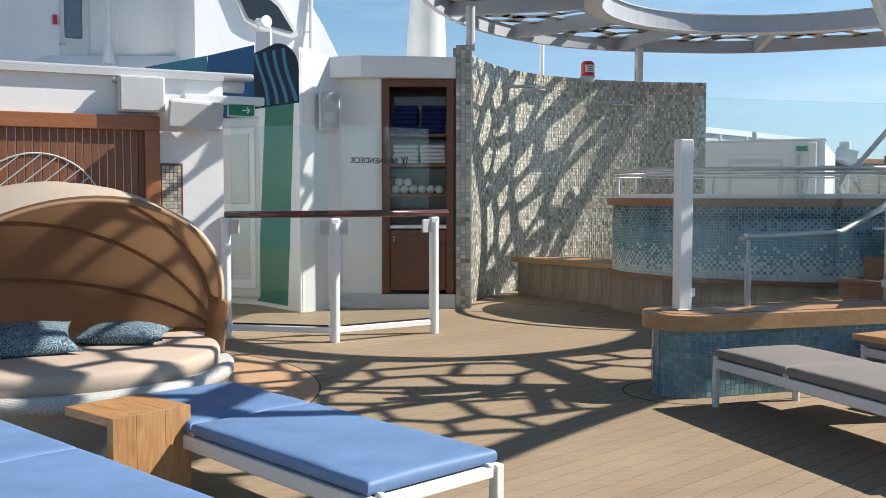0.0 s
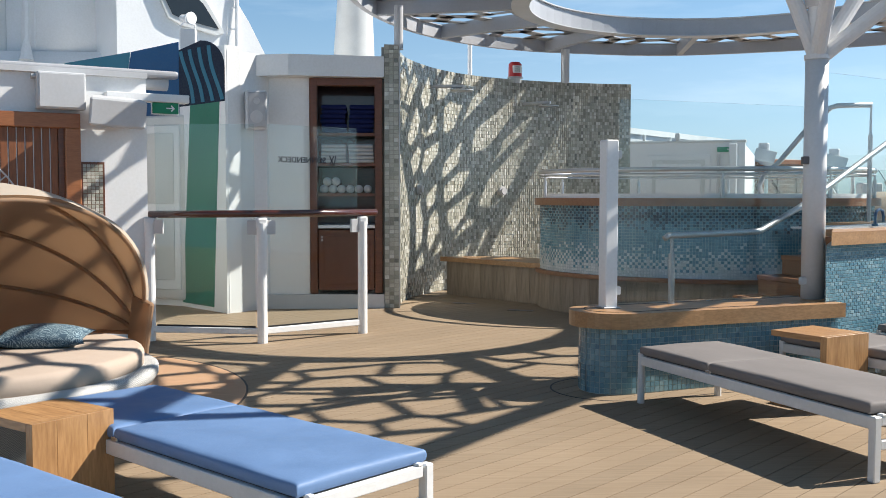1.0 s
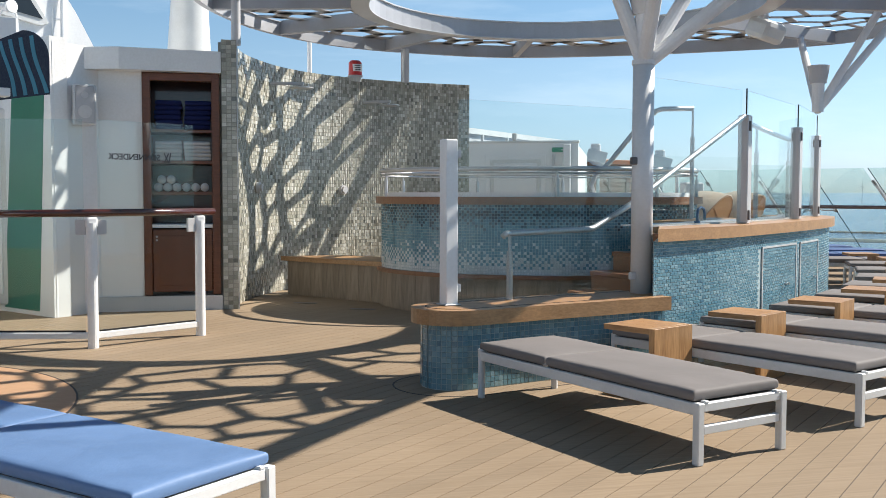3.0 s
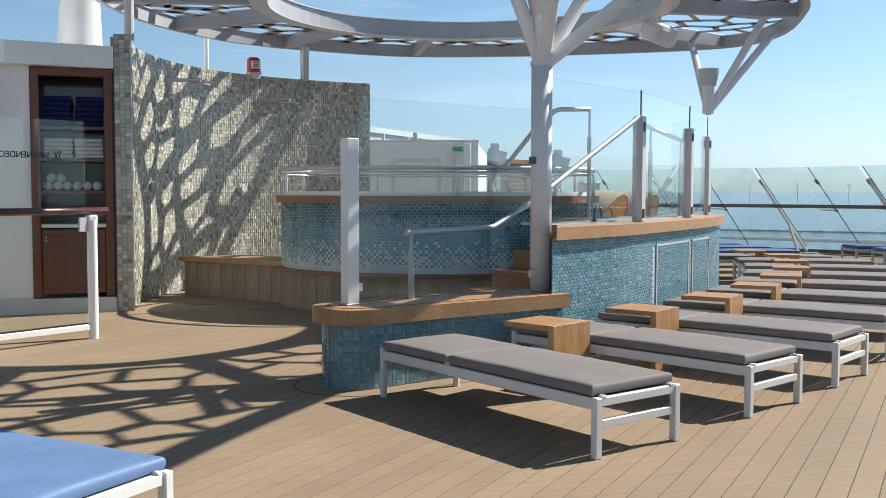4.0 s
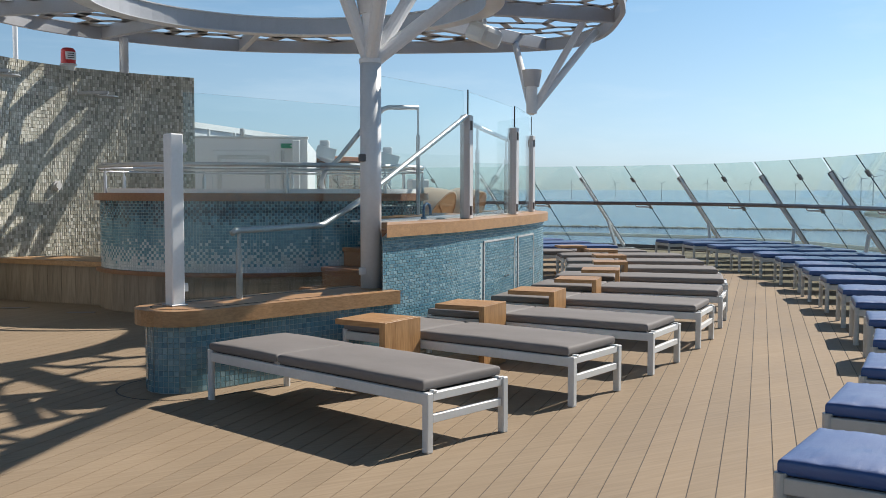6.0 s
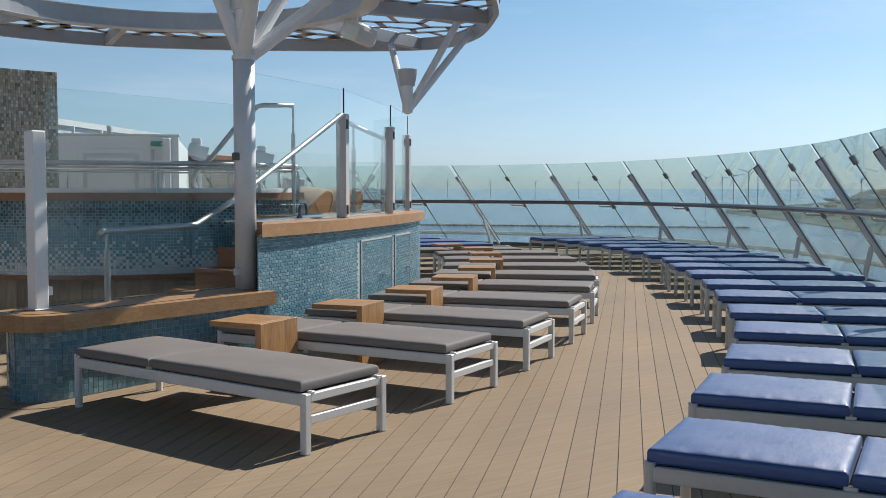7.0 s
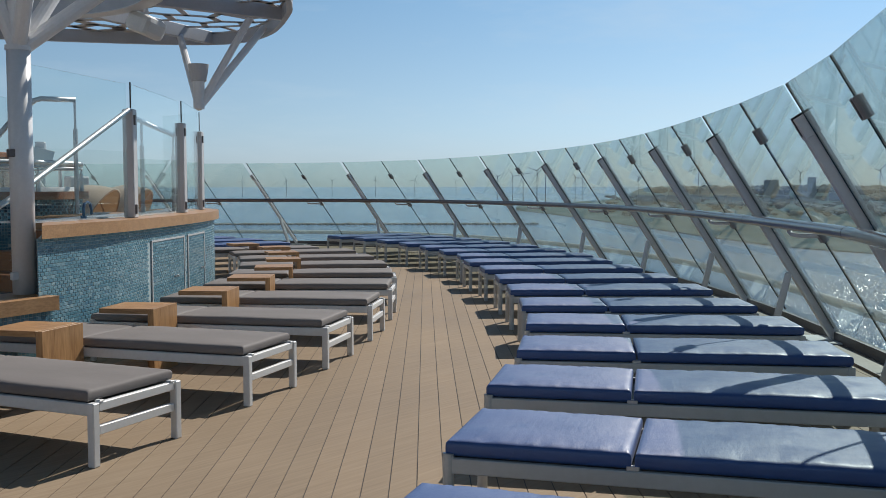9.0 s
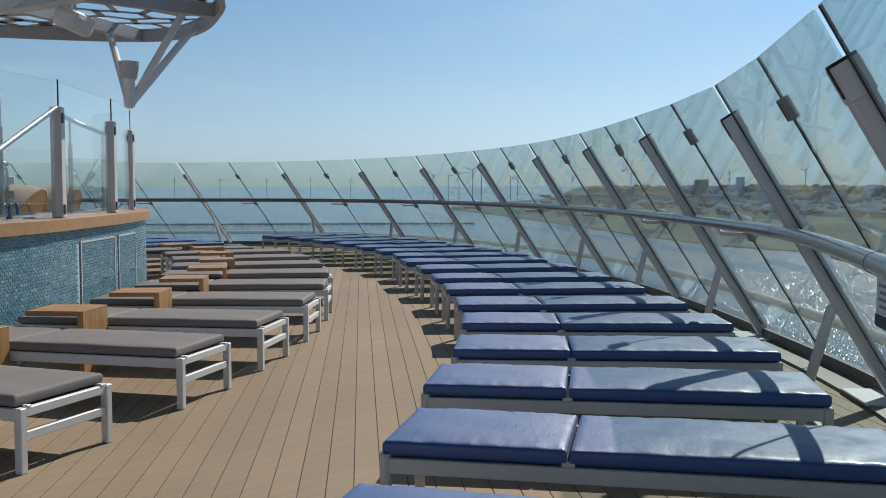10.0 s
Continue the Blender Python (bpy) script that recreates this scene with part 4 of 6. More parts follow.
def bar_counter():
    t = thing("bar_counter", "curved bar counter clad in blue-green brick mosaic with a teak top", "bar counter")
    def plan(front, back, ends=0.0):
        # both faces, with the first end cut on the slant
        n = len(BAR) - 1
        ways = [(BAR[min(i + 1, n)] - BAR[max(i - 1, 0)]).normalized() for i in range(n + 1)]
        line = [BAR[0] - ways[0] * ends] + BAR + [BAR[-1] + ways[-1] * ends]
        ways = [ways[0]] + ways + [ways[-1]]
        outer = [p + left_of(w) * front for p, w in zip(line, ways)]
        inner = [q for q in (p + left_of(w) * back for p, w in zip(line, ways)) if q[0] > 0.475 * q[1] + 0.05]
        return [tuple(p) for p in outer + inner[::-1]]
    part("core", prism(bmesh.new(), plan(0.0, 0.62), 0, 0.985), GROUTBLUE, t)
    part("top", prism(bmesh.new(), plan(-0.06, 0.7, 0.03), 0.985, 1.085), TEAK, t, "oiled teak counter top")
    part("work_top", ribbon(bmesh.new(), BAR[4:-8], 0.3, 0.6, 1.0855, 1.1), STEEL, t, "steel work surface")
    v, f, s = tile_field(BAR, 0.004, 0.985, 0.055, 0.028, 0.005, -0.001, offset=True, skip=lambda s, z: (1.97 < s < 3.16 and z < 0.855) or (3.19 < s < 4.12 and z < 0.855))
    joined("tiles", v, f, [LAGOON], parent=t, kind="stuff")
    end = [BAR[0] + Vector((0.42, 0.907)) * 0.66, BAR[0]]
    v, f, s = tile_field(end, 0.004, 0.985, 0.042, 0.041, 0.005, -0.001)
    joined("tiles", v, f, [LAGOON], parent=t, kind="stuff")
    run = paced(BAR, 0.02)
    for s0, s1 in ((2.02, 3.13), (3.24, 4.08)):
        piece = [p for p, w, s in run if s0 <= s <= s1]
        door = part("hatch_door", ribbon(bmesh.new(), piece, -0.004, 0.02, 0.05, 0.85), GROUTBLUE, t, "tiled hatch door in a steel frame")
        v, f, s = tile_field(piece, 0.05, 0.84, 0.058, 0.029, 0.005, -0.006, offset=True)
        joined("tiles", v, f, [LAGOON], parent=door, kind="stuff")
        bm = bmesh.new()
        ribbon(bm, piece, -0.013, 0.01, 0.848, 0.864)
        ribbon(bm, piece, -0.013, 0.01, 0.03, 0.046)
        ribbon(bm, piece[:2], -0.0135, 0.01, 0.03, 0.864)
        ribbon(bm, piece[-2:], -0.0135, 0.01, 0.03, 0.864)
        part("frame", bm, POSTGREY, door)
        for k in (len(piece) // 2 + 6, len(piece) // 2 + 10):
            p, q = piece[k], left_of((piece[k + 1] - piece[k]).normalized())
            part("knob", rod(bmesh.new(), (*(p - q * 0.02), 0.47), (*(p - q * 0.045), 0.47), 0.012, seg=10), STEEL, door)


bar_counter()
for x, y, h in ((4.84, 8.24, 1.0), (6.25, 9.57, 1.0), (7.32, 10.8, 1.0)):
    p = thing("screen_post", "grey steel post holding glass on the bar counter", "post", "posts on the counter", at=(x, y, 1.085), rz=40)
    part("post", boxed((0.11, 0.1, h), (0, 0, h / 2), bevel=0.008), POSTGREY, p)
    part("fin", boxed((0.008, 0.012, 0.24), (0.03, 0, h + 0.13)), BLACK, p)
    part("latch", boxed((0.035, 0.02, 0.09), (-0.02, -0.056, h - 0.1), bevel=0.004), DARKSTEEL, p)
    part("latch", boxed((0.035, 0.02, 0.09), (-0.02, -0.056, 0.08), bevel=0.004), DARKSTEEL, p)
pane("glass_panel", (4.9, 8.3), (6.19, 9.51), 1.09, 2.32, "clear glass pane on the bar counter")
pane("glass_panel", (6.3, 9.62), (7.28, 10.74), 1.09, 2.34, "clear glass pane on the bar counter")
pane("glass_panel", (7.34, 10.88), (7.5, 11.9), 1.09, 2.34, "clear glass pane on the bar counter")
tap = thing("bar_tap", "dark blue curved bar tap on the counter", "tap", at=(4.25, 7.95, 1.0995), rz=35)
part("spout", tube(bmesh.new(), [(-0.07, 0, 0.0), (-0.07, 0, 0.08), (-0.05, 0, 0.125), (0, 0, 0.14), (0.05, 0, 0.125), (0.07, 0, 0.08), (0.07, 0, 0.03)], 0.012, 10), MURALBLUE, tap, smooth=True)
part("base", rod(bmesh.new(), (-0.07, 0, 0), (-0.07, 0, 0.02), 0.026), MURALBLUE, tap)

# ---- hot tub ----
TUB, TUB_A, TUB_B, TUB_TURN = Vector((3.94, 11.56)), 1.93, 1.45, radians(-21.5)


def oval(da=0.0, n=96):
    out = []
    for k in range(n):
        a = k * math.tau / n
        x, y = (TUB_A + da) * math.cos(a), (TUB_B + da) * math.sin(a)
        out.append(TUB + Vector((x * math.cos(TUB_TURN) - y * math.sin(TUB_TURN), x * math.sin(TUB_TURN) + y * math.cos(TUB_TURN))))
    return out


def hot_tub():
    t = thing("hot_tub", "raised oval hot tub clad in graded teal mosaic over grey planks", "hot tub")
    part("core", ribbon(bmesh.new(), oval(), 0.0, 0.16, 0, 1.24, True), GROUTBLUE, t)
    part("basin_floor", prism(bmesh.new(), [tuple(p) for p in oval(-0.14)], 0.7, 0.8), WHITE, t)
    part("ledge", ribbon(bmesh.new(), oval(), -0.07, 0.2, 1.24, 1.325, True), REDTEAK, t, "reddish teak ledge")
    part("rim", ribbon(bmesh.new(), oval(), 0.05, 0.42, 1.3255, 1.375, True), WHITE, t, "white moulded tub rim")
    part("band", ribbon(bmesh.new(), oval(), -0.06, 0.0, 0.42, 0.465, True), REDTEAK, t, "reddish teak band")
    rng = random.Random(5)

    def shade(s, h):
        # dithered: dark tiles in a chequer towards the top, plain teal between, white ones towards the foot
        odd = (int(s / 0.0325 + 0.01) + int(h * 24)) % 2
        if h > 0.6 and rng.random() < (1.0 if odd else 0.12) * (h - 0.6) / 0.2:
            return 0
        if h < 0.08 or (h < 0.5 and rng.random() < (1.35 * (0.5 - h) / 0.4 if odd else 1.2 * (0.25 - h) / 0.25)):
            return 3
        return 1 if rng.random() < 0.35 + 0.4 * h else 2
    v, f, s = tile_field(oval(), 0.465, 1.24, 0.0325, 0.0323, 0.0036, -0.001, slot=shade, closed=True, rng=rng)
    joined("tiles", v, f, TILES, s, t, kind="stuff")
    for k, (p, w, d) in enumerate(paced(oval(0.012), 0.235, True)):
        plank = part("plank", boxed((0.233, 0.024, 0.42), bevel=0.002), GREYWOOD, t)
        plank.matrix_basis = pose(*p, 0.21, 0, 0, math.degrees(math.atan2(w[1], w[0])))


hot_tub()


def tub_rail():
    t = thing("tub_rail", "polished steel rail round the top of the hot tub", "railing")
    ring = oval(0.0, 72)
    part("top_rail", tube(bmesh.new(), [(*p, 1.635) for p in ring], 0.026, 10, True), STEEL, t, smooth=True)
    part("low_rail", tube(bmesh.new(), [(*p, 1.585) for p in ring], 0.011, 8, True), STEEL, t, smooth=True)
    for p, w, s in paced(ring, 1.15, True):
        bm = bmesh.new()
        rod(bm, (*p, 1.325), (*p, 1.53), 0.022)
        rod(bm, (*p, 1.5), (*p, 1.63), 0.012)
        part("post", bm, STEEL, t)


tub_rail()

# ---- steps and handrails up to the tub ----
stair = thing("tub_steps", "teak steps with dark risers beside the hot tub", "steps")
w = Vector((0.93, 0.3665)).normalized()
for k in range(5):
    c = Vector((3.6, 8.8)) + Vector((0.92, 0.28)) * (0.3 * k)
    z = 0.19 * (k + 1)
    part("tread", boxed((0.4, 1.1, 0.045), m=pose(*c, z - 0.0225, 0, 0, 17), bevel=0.006), REDTEAK, stair)
    part("riser", boxed((0.03, 1.06, 0.145), m=pose(*(c - Vector((0.17, 0.05))), z - 0.1175, 0, 0, 17)), REDTEAK, stair)
solid("tub_landing", boxed((1.7, 0.8, 0.16), m=pose(5.45, 9.85, 1.0, 0, 0, 40), bevel=0.01), TEAK, "teak landing behind the bar beside the hot tub", "landing", kind="structure")
solid("landing_base", boxed((1.6, 0.7, 0.92), m=pose(5.45, 9.85, 0.46, 0, 0, 40)), GROUTBLUE, "blue-grey base under the teak landing", "base", kind="structure")


def handrail(name, pts, legs, label, r=0.024):
    t = thing(name, label, "handrail")
    part("tube", tube(bmesh.new(), pts, r, 12), RAILSTEEL, t, smooth=True)
    for a, b in legs:
        bm = bmesh.new()
        d = Vector(b) - Vector(a)
        rod(bm, a, Vector(a) + d * 0.75, 0.024)
        rod(bm, Vector(a) + d * 0.7, b, 0.013)
        part("leg", bm, RAILSTEEL, t)


handrail("handrail", [(2.13, 7.0, 1.04), (2.16, 7.02, 1.06), (2.94, 7.34, 1.075), (3.0, 7.37, 1.085), (3.38, 7.55, 1.26), (4.79, 8.17, 2.07)], [((2.19, 7.03, 0.56), (2.19, 7.03, 1.05))], "polished steel handrail climbing from the teak cap")
handrail("handrail", [(4.26, 10.46, 1.34), (4.23, 10.48, 1.46), (4.27, 10.46, 1.57), (4.42, 10.4, 1.72), (4.66, 10.3, 2.05), (4.89, 10.21, 2.29), (4.95, 10.19, 2.31), (5.27, 10.06, 2.31)], [((5.26, 10.06, 1.08), (5.26, 10.06, 2.3))], "grey steel handrail over the tub landing", 0.028)
handrail("handrail", [(5.0, 8.6, 2.05), (5.5, 9.3, 2.1), (6.0, 9.75, 2.05), (6.35, 9.8, 1.95)], [((5.75, 9.55, 1.08), (5.75, 9.55, 2.06)), ((6.33, 9.85, 1.08), (6.33, 9.85, 1.95))], "grey steel handrail behind the counter posts", 0.025)

# ---- curved shower wall ----
SHOWER = smooth_line([(0.3, 11.82), (0.42, 12.6), (0.66, 13.28), (1.02, 13.95), (1.5, 14.5), (2.1, 14.92), (2.76, 15.2), (3.45, 15.38), (4.12, 15.46)], 12)


def shower_wall():
    t = thing("shower_wall", "tall curved shower wall of pearly grey-green glass mosaic", "wall", kind="structure")
    part("core", ribbon(bmesh.new(), SHOWER, 0.0, 0.18, 0, 3.12), GROUT, t)
    v, f, s = tile_field(SHOWER, 0.002, 3.12, 0.036, 0.05, 0.0035, -0.001, uneven=0.005, rng=random.Random(3))
    joined("tiles", v, f, [PEARL], parent=t, kind="stuff")
    # pilaster at the near end
    part("pilaster", boxed((0.17, 0.24, 3.14), (0.24, 11.88, 1.57)), GROUT, t)
    for a, b in (((0.325, 11.76), (0.155, 11.76)), ((0.325, 12.0), (0.325, 11.76))):
        v, f, s = tile_field([Vector(b), Vector(a)] if a[1] == b[1] else [Vector(b), Vector(a)], 0.002, 3.13, 0.056, 0.05, 0.005, -0.001, uneven=0.003, rng=random.Random(8))
        joined("tiles", v, f, [PEARL], parent=t, kind="stuff")
    part("edge_trim", boxed((0.012, 0.012, 3.14), (0.334, 11.752, 1.57)), STEEL, t)


shower_wall()


def shower_head(at, way):
    t = thing("rain_shower", "chrome arm and flat round shower head on the mosaic wall", "shower", "shower heads", at=at, rz=way)
    part("arm", boxed((0.46, 0.05, 0.045), (0.2, 0, 0), bevel=0.008), STEEL, t)
    part("drop", rod(bmesh.new(), (0.4, 0, 0.01), (0.4, 0, -0.05), 0.014), STEEL, t)
    part("rose", rod(bmesh.new(), (0.4, 0, -0.065), (0.4, 0, -0.05), 0.16, seg=28), STEEL, t)


shower_head((0.86, 13.66, 2.86), -10)
shower_head((2.35, 15.02, 2.76), -35)
for x, y, z, rz in ((0.62, 13.14, 1.44, -18), (1.97, 14.84, 1.42, -55)):
    t = thing("shower_valve", "round chrome shower control on the mosaic wall", "shower control", "shower controls", at=(x, y, z), rz=rz)
    part("disc", rod(bmesh.new(), (0, 0, 0), (0.04, 0, 0), 0.07, seg=24), POSTGREY, t)
    part("grip", rod(bmesh.new(), (0.04, 0, 0), (0.07, 0, 0), 0.05, seg=20), POSTGREY, t)
beacon = thing("warning_beacon", "red plastic beacon with white label on the shower wall", "beacon", at=(2.2, 15.04, 3.07))
part("cap", rod(bmesh.new(), (0, 0, 0.09), (0, 0, 0.29), 0.105, 0.1, 20), RED, beacon)
part("crown", rod(bmesh.new(), (0, 0, 0.29), (0, 0, 0.32), 0.1, 0.07, 20), RED, beacon)
part("base", rod(bmesh.new(), (0, 0, 0.0), (0, 0, 0.1), 0.085, 0.1, 20), OFFWHITE, beacon)
part("base_ring", rod(bmesh.new(), (0, 0, 0.075), (0, 0, 0.095), 0.118, seg=20), POSTGREY, beacon)
part("label_band", rod(bmesh.new(), (0.012, -0.02, 0.15), (0.012, -0.02, 0.26), 0.093, 0.093, 20), WHITE, beacon)
bm = bmesh.new()
for z in (0.175, 0.205, 0.235):
    box(bm, (0.09, 0.004, 0.01), (0.02, -0.1135, z))
part("label_ink", bm, INK, beacon)

bench = thing("shower_bench", "teak-topped bench with grey plank front by the shower", "bench")
a, b = Vector((1.0, 13.35)), Vector((2.08, 11.95))
d = (b - a).normalized()
part("seat", prism(bmesh.new(), [tuple(p) for p in (a - d * 0.1, b + d * 0.1, b + d * 0.2 + left_of(d) * 0.7, a + left_of(d) * 0.75 + d * 0.5)], 0.455, 0.515), TEAK, bench, "teak bench seat")
part("back_core", prism(bmesh.new(), [tuple(p) for p in (a + left_of(d) * 0.06, b + left_of(d) * 0.06, b + left_of(d) * 0.6, a + left_of(d) * 0.62 + d * 0.4)], 0, 0.455), GROUT, bench)
n = 8
for k in range(n):
    p = a + (b - a) * ((k + 0.5) / n) + left_of(d) * 0.045
    ob = part("plank", boxed(((b - a).length / n - 0.002, 0.026, 0.452), bevel=0.002), GREYWOOD, bench)
    ob.matrix_basis = pose(*p, 0.227, 0, 0, math.degrees(math.atan2(d[1], d[0])))
bm = bmesh.new()
for x, y in ((1.15, 12.2), (1.75, 11.4)):
    box(bm, (0.3, 0.1, 0.004), m=pose(x, y, 0.003, 0, 0, -25))
solid("floor_drain", bm, DARKSTEEL, "dark slotted drain in the shower deck", "drain")

# ---- glass fence with mahogany rail ----
F0, F1, F2 = Vector((-2.05, 9.25)), Vector((-1.0, 9.03)), Vector((-0.09, 9.63))


def fence():
    t = thing("glass_fence", "white-framed glass fence with a polished mahogany handrail", "fence")
    for p in (F0, F1, F2):
        q = part("post", rod(bmesh.new(), (*p, 0), (*p, 1.1), 0.046, seg=16), WHITE, t)
        part("saddle", boxed((0.1, 0.07, 0.1), (*p, 1.1), 20, bevel=0.02, seg=2), WHITE, q)
    for a, b in ((F0, F1), (F1, F2)):
        d = (b - a).normalized()
        ang = math.degrees(math.atan2(d[1], d[0]))
        m = (a + b) / 2
        length = (b - a).length
        part("bottom_rail", boxed((length, 0.05, 0.06), m=pose(*m, 0.11, 0, 0, ang), bevel=0.008), WHITE, t)
        g = part("pane", boxed((length - 0.13, 0.012, 1.86), m=pose(*m, 1.07, 0, 0, ang)), GLASS, t)
        g.visible_shadow = False
        part("pane_seal", boxed((length - 0.13, 0.02, 0.014), m=pose(*m, 0.148, 0, 0, ang)), BLACK, t)
        for p, s in ((a, 1), (b, -1)):
            part("clamp", boxed((0.09, 0.03, 0.13), m=pose(*(p + d * 0.09 * s), 1.06, 0, 0, ang), bevel=0.004), POSTGREY, t)
    e = F2 + (F2 - F1).normalized() * 0.16
    part("handrail", tube(bmesh.new(), [(*F0, 1.175), (*((F0 + F1) / 2), 1.18), (*F1, 1.185), (*((F1 + F2) / 2), 1.185), (*e, 1.185)], 0.034, 14), FENCERAIL, t, "polished mahogany handrail", smooth=True)
    d = (F2 - F1).normalized()
    ang = math.degrees(math.atan2(d[1], d[0]))
    txt = bpy.data.curves.new("lettering", "FONT")
    txt.body, txt.size, txt.offset, txt.extrude, txt.align_x, txt.align_y = "SONNENDECK", 0.076, 0.0016, 0.0005, "CENTER", "CENTER"
    txt.materials.append(INK)
    ob = new("lettering", txt)
    ob.parent = t
    c = F1 + d * 0.42 - left_of(d) * 0.009
    ob.matrix_basis = pose(c[0], c[1], 1.68, 90, 0, ang + 180)
    bm = bmesh.new()
    for k, tilt in ((0, 28), (0, -28), (0.035, 12)):
        c = F1 + d * (0.74 + k) - left_of(d) * 0.009
        box(bm, (0.011, 0.002, 0.1), m=pose(c[0], c[1], 1.68, 0, tilt, ang))
    part("mark", bm, INK, t)


fence()

# ---- towel cabinet in the white house front ----
CX0, CX1, CY = -0.73, 0.13, 11.8


def towel_cabinet():
    t = thing("towel_cabinet", "mahogany towel cabinet with open shelves over a closed door", "cabinet")
    w = CX1 - CX0
    cx = (CX0 + CX1) / 2
    for x in (CX0 + 0.045, CX1 - 0.045):
        part("frame_post", boxed((0.09, 0.08, 2.56), (x, CY, 1.46), bevel=0.006), MAHOGANY, t)
    part("frame_head", boxed((w, 0.08, 0.09), (cx, CY + 0.002, 2.695), bevel=0.006), MAHOGANY, t)
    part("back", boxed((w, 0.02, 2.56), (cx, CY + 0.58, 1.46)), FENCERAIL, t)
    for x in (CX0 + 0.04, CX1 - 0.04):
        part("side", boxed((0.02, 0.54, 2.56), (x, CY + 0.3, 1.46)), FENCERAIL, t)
    for z in (2.08, 1.72, 1.36):
        part("shelf", boxed((w - 0.1, 0.52, 0.035), (cx, CY + 0.27, z), bevel=0.003), MAHOGANY, t)
    part("worktop", boxed((w - 0.1, 0.54, 0.04), (cx, CY + 0.25, 0.98), bevel=0.004), WHITE, t, "white worktop")
    d = part("door", boxed((w - 0.2, 0.03, 0.72), (cx, CY - 0.02, 0.58), bevel=0.004), MAHOGANY, t)
    part("panel", boxed((w - 0.32, 0.012, 0.58), (cx, CY - 0.038, 0.58), bevel=0.005), MAHOGANY, d)
    bm = bmesh.new()
    for z in (0.86, 0.82):
        rod(bm, (CX0 + 0.14, CY - 0.035, z), (CX0 + 0.14, CY - 0.05, z), 0.012, seg=10)
    part("knob", bm, STEEL, d)


towel_cabinet()


def towel(at, size, mat, label, seed):
    bm = pad_mesh(size[0], size[1], size[2], size[2] * 0.45, 0.004, seed)
    ob = solid("towel", bm, mat, label, "towel", "towels in the cabinet", smooth=True)
    ob.matrix_basis = pose(*at)


rng = random.Random(2)
for col in range(2):
    x = CX0 + 0.28 + col * 0.33
    for k in range(6):
        towel((x + rng.uniform(-0.01, 0.01), CY + 0.24, 2.1 + k * 0.056), (0.3, 0.4, 0.054), NAVYTOWEL, "folded navy towel stacked on a cabinet shelf", k)
    for k in range(5):
        towel((x + rng.uniform(-0.01, 0.01), CY + 0.22, 1.74 + k * 0.045), (0.3, 0.4, 0.044), WHITETOWEL, "folded white towel stacked on a cabinet shelf", k + 9)
for k, (x, z) in enumerate([(CX0 + 0.16 + i * 0.105, 1.43) for i in range(6)] + [(CX0 + 0.2 + i * 0.105, 1.52) for i in range(2)]):
    bm = rod(bmesh.new(), (0, -0.16, 0), (0, 0.16, 0), 0.05, seg=16)
    ob = solid("rolled_towel", bm, WHITETOWEL, "rolled white towel lying on a cabinet shelf", "towel", "rolled towels", smooth=True)
    ob.matrix_basis = pose(x, CY + 0.2, z - 0.0)


def wall_piece(name, a, b, z0, z1, mat, label, depth=0.2, kind="structure"):
    """A wall from plan point a to b, its face on the right-hand side of that way."""
    a, b = Vector(a), Vector(b)
    d = (b - a).normalized()
    q = left_of(d) * depth
    return solid(name, prism(bmesh.new(), [tuple(p) for p in (a, b, b + q, a + q)], z0, z1), mat, label, "wall", kind=kind)


wall_piece("wall_house_1", (-1.22, 11.82), (-0.735, 11.8), 0.0, 2.75, WHITE, "white painted steel house wall")
wall_piece("wall_house_2", (-1.625, 11.345), (-1.2, 11.83), 0.0, 3.0, WHITE, "white painted steel house wall", 0.02)
wall_piece("plinth_house", (-1.3, 11.77), (0.15, 11.74), 0.0, 0.17, LIGHTGREY, "grey plinth under the towel cabinet")
solid("house_fascia", prism(bmesh.new(), [(-1.36, 11.68), (-0.96, 11.56), (0.15, 11.7), (0.15, 13.2), (-1.9, 13.2)], 2.745, 2.99), WHITE, "white roof fascia above the towel cabinet", "fascia", kind="structure")
wall_piece("wall_house_back", (-1.3, 12.45), (0.2, 12.45), 0.0, 2.74, WHITE, "white inner house wall")
sp = thing("loudspeaker", "grey box loudspeaker with perforated front on the white wall", "loudspeaker", at=(-1.33, 11.5, 2.33), rz=14)
part("body", boxed((0.24, 0.2, 0.44), bevel=0.02, seg=2), LIGHTGREY, sp)
part("grille", boxed((0.2, 0.012, 0.4), (0, -0.102, 0), bevel=0.01), GRILLE, sp)
part("bracket", boxed((0.05, 0.16, 0.3), (-0.1, 0.14, 0), bevel=0.01), LIGHTGREY, sp)
part("woofer", rod(bmesh.new(), (0, -0.105, -0.08), (0, -0.111, -0.08), 0.075, 0.07, 24), POSTGREY, sp, "dim round woofer behind the grille")
part("tweeter", rod(bmesh.new(), (0, -0.105, 0.1), (0, -0.111, 0.1), 0.04, 0.036, 20), POSTGREY, sp)

# ---- mural wall and door behind the fence ----
wall_piece("wall_mural", (-2.31, 12.15), (-1.65, 11.33), 0.0, 3.05, WHITE, "white wall end carrying a painted mural")


def wedge(size, m):
    """A loudspeaker case, narrower towards its back, with softened edges."""
    w, d, h = (x / 2 for x in size)
    bm = prism(bmesh.new(), [(-w, -d), (w, -d), (w * 0.62, d), (-w * 0.62, d)], -h, h)
    bmesh.ops.bevel(bm, geom=list(bm.edges), offset=0.025, segments=2, affect="EDGES", profile=0.5)
    bmesh.ops.transform(bm, matrix=m, verts=bm.verts)
    return bm


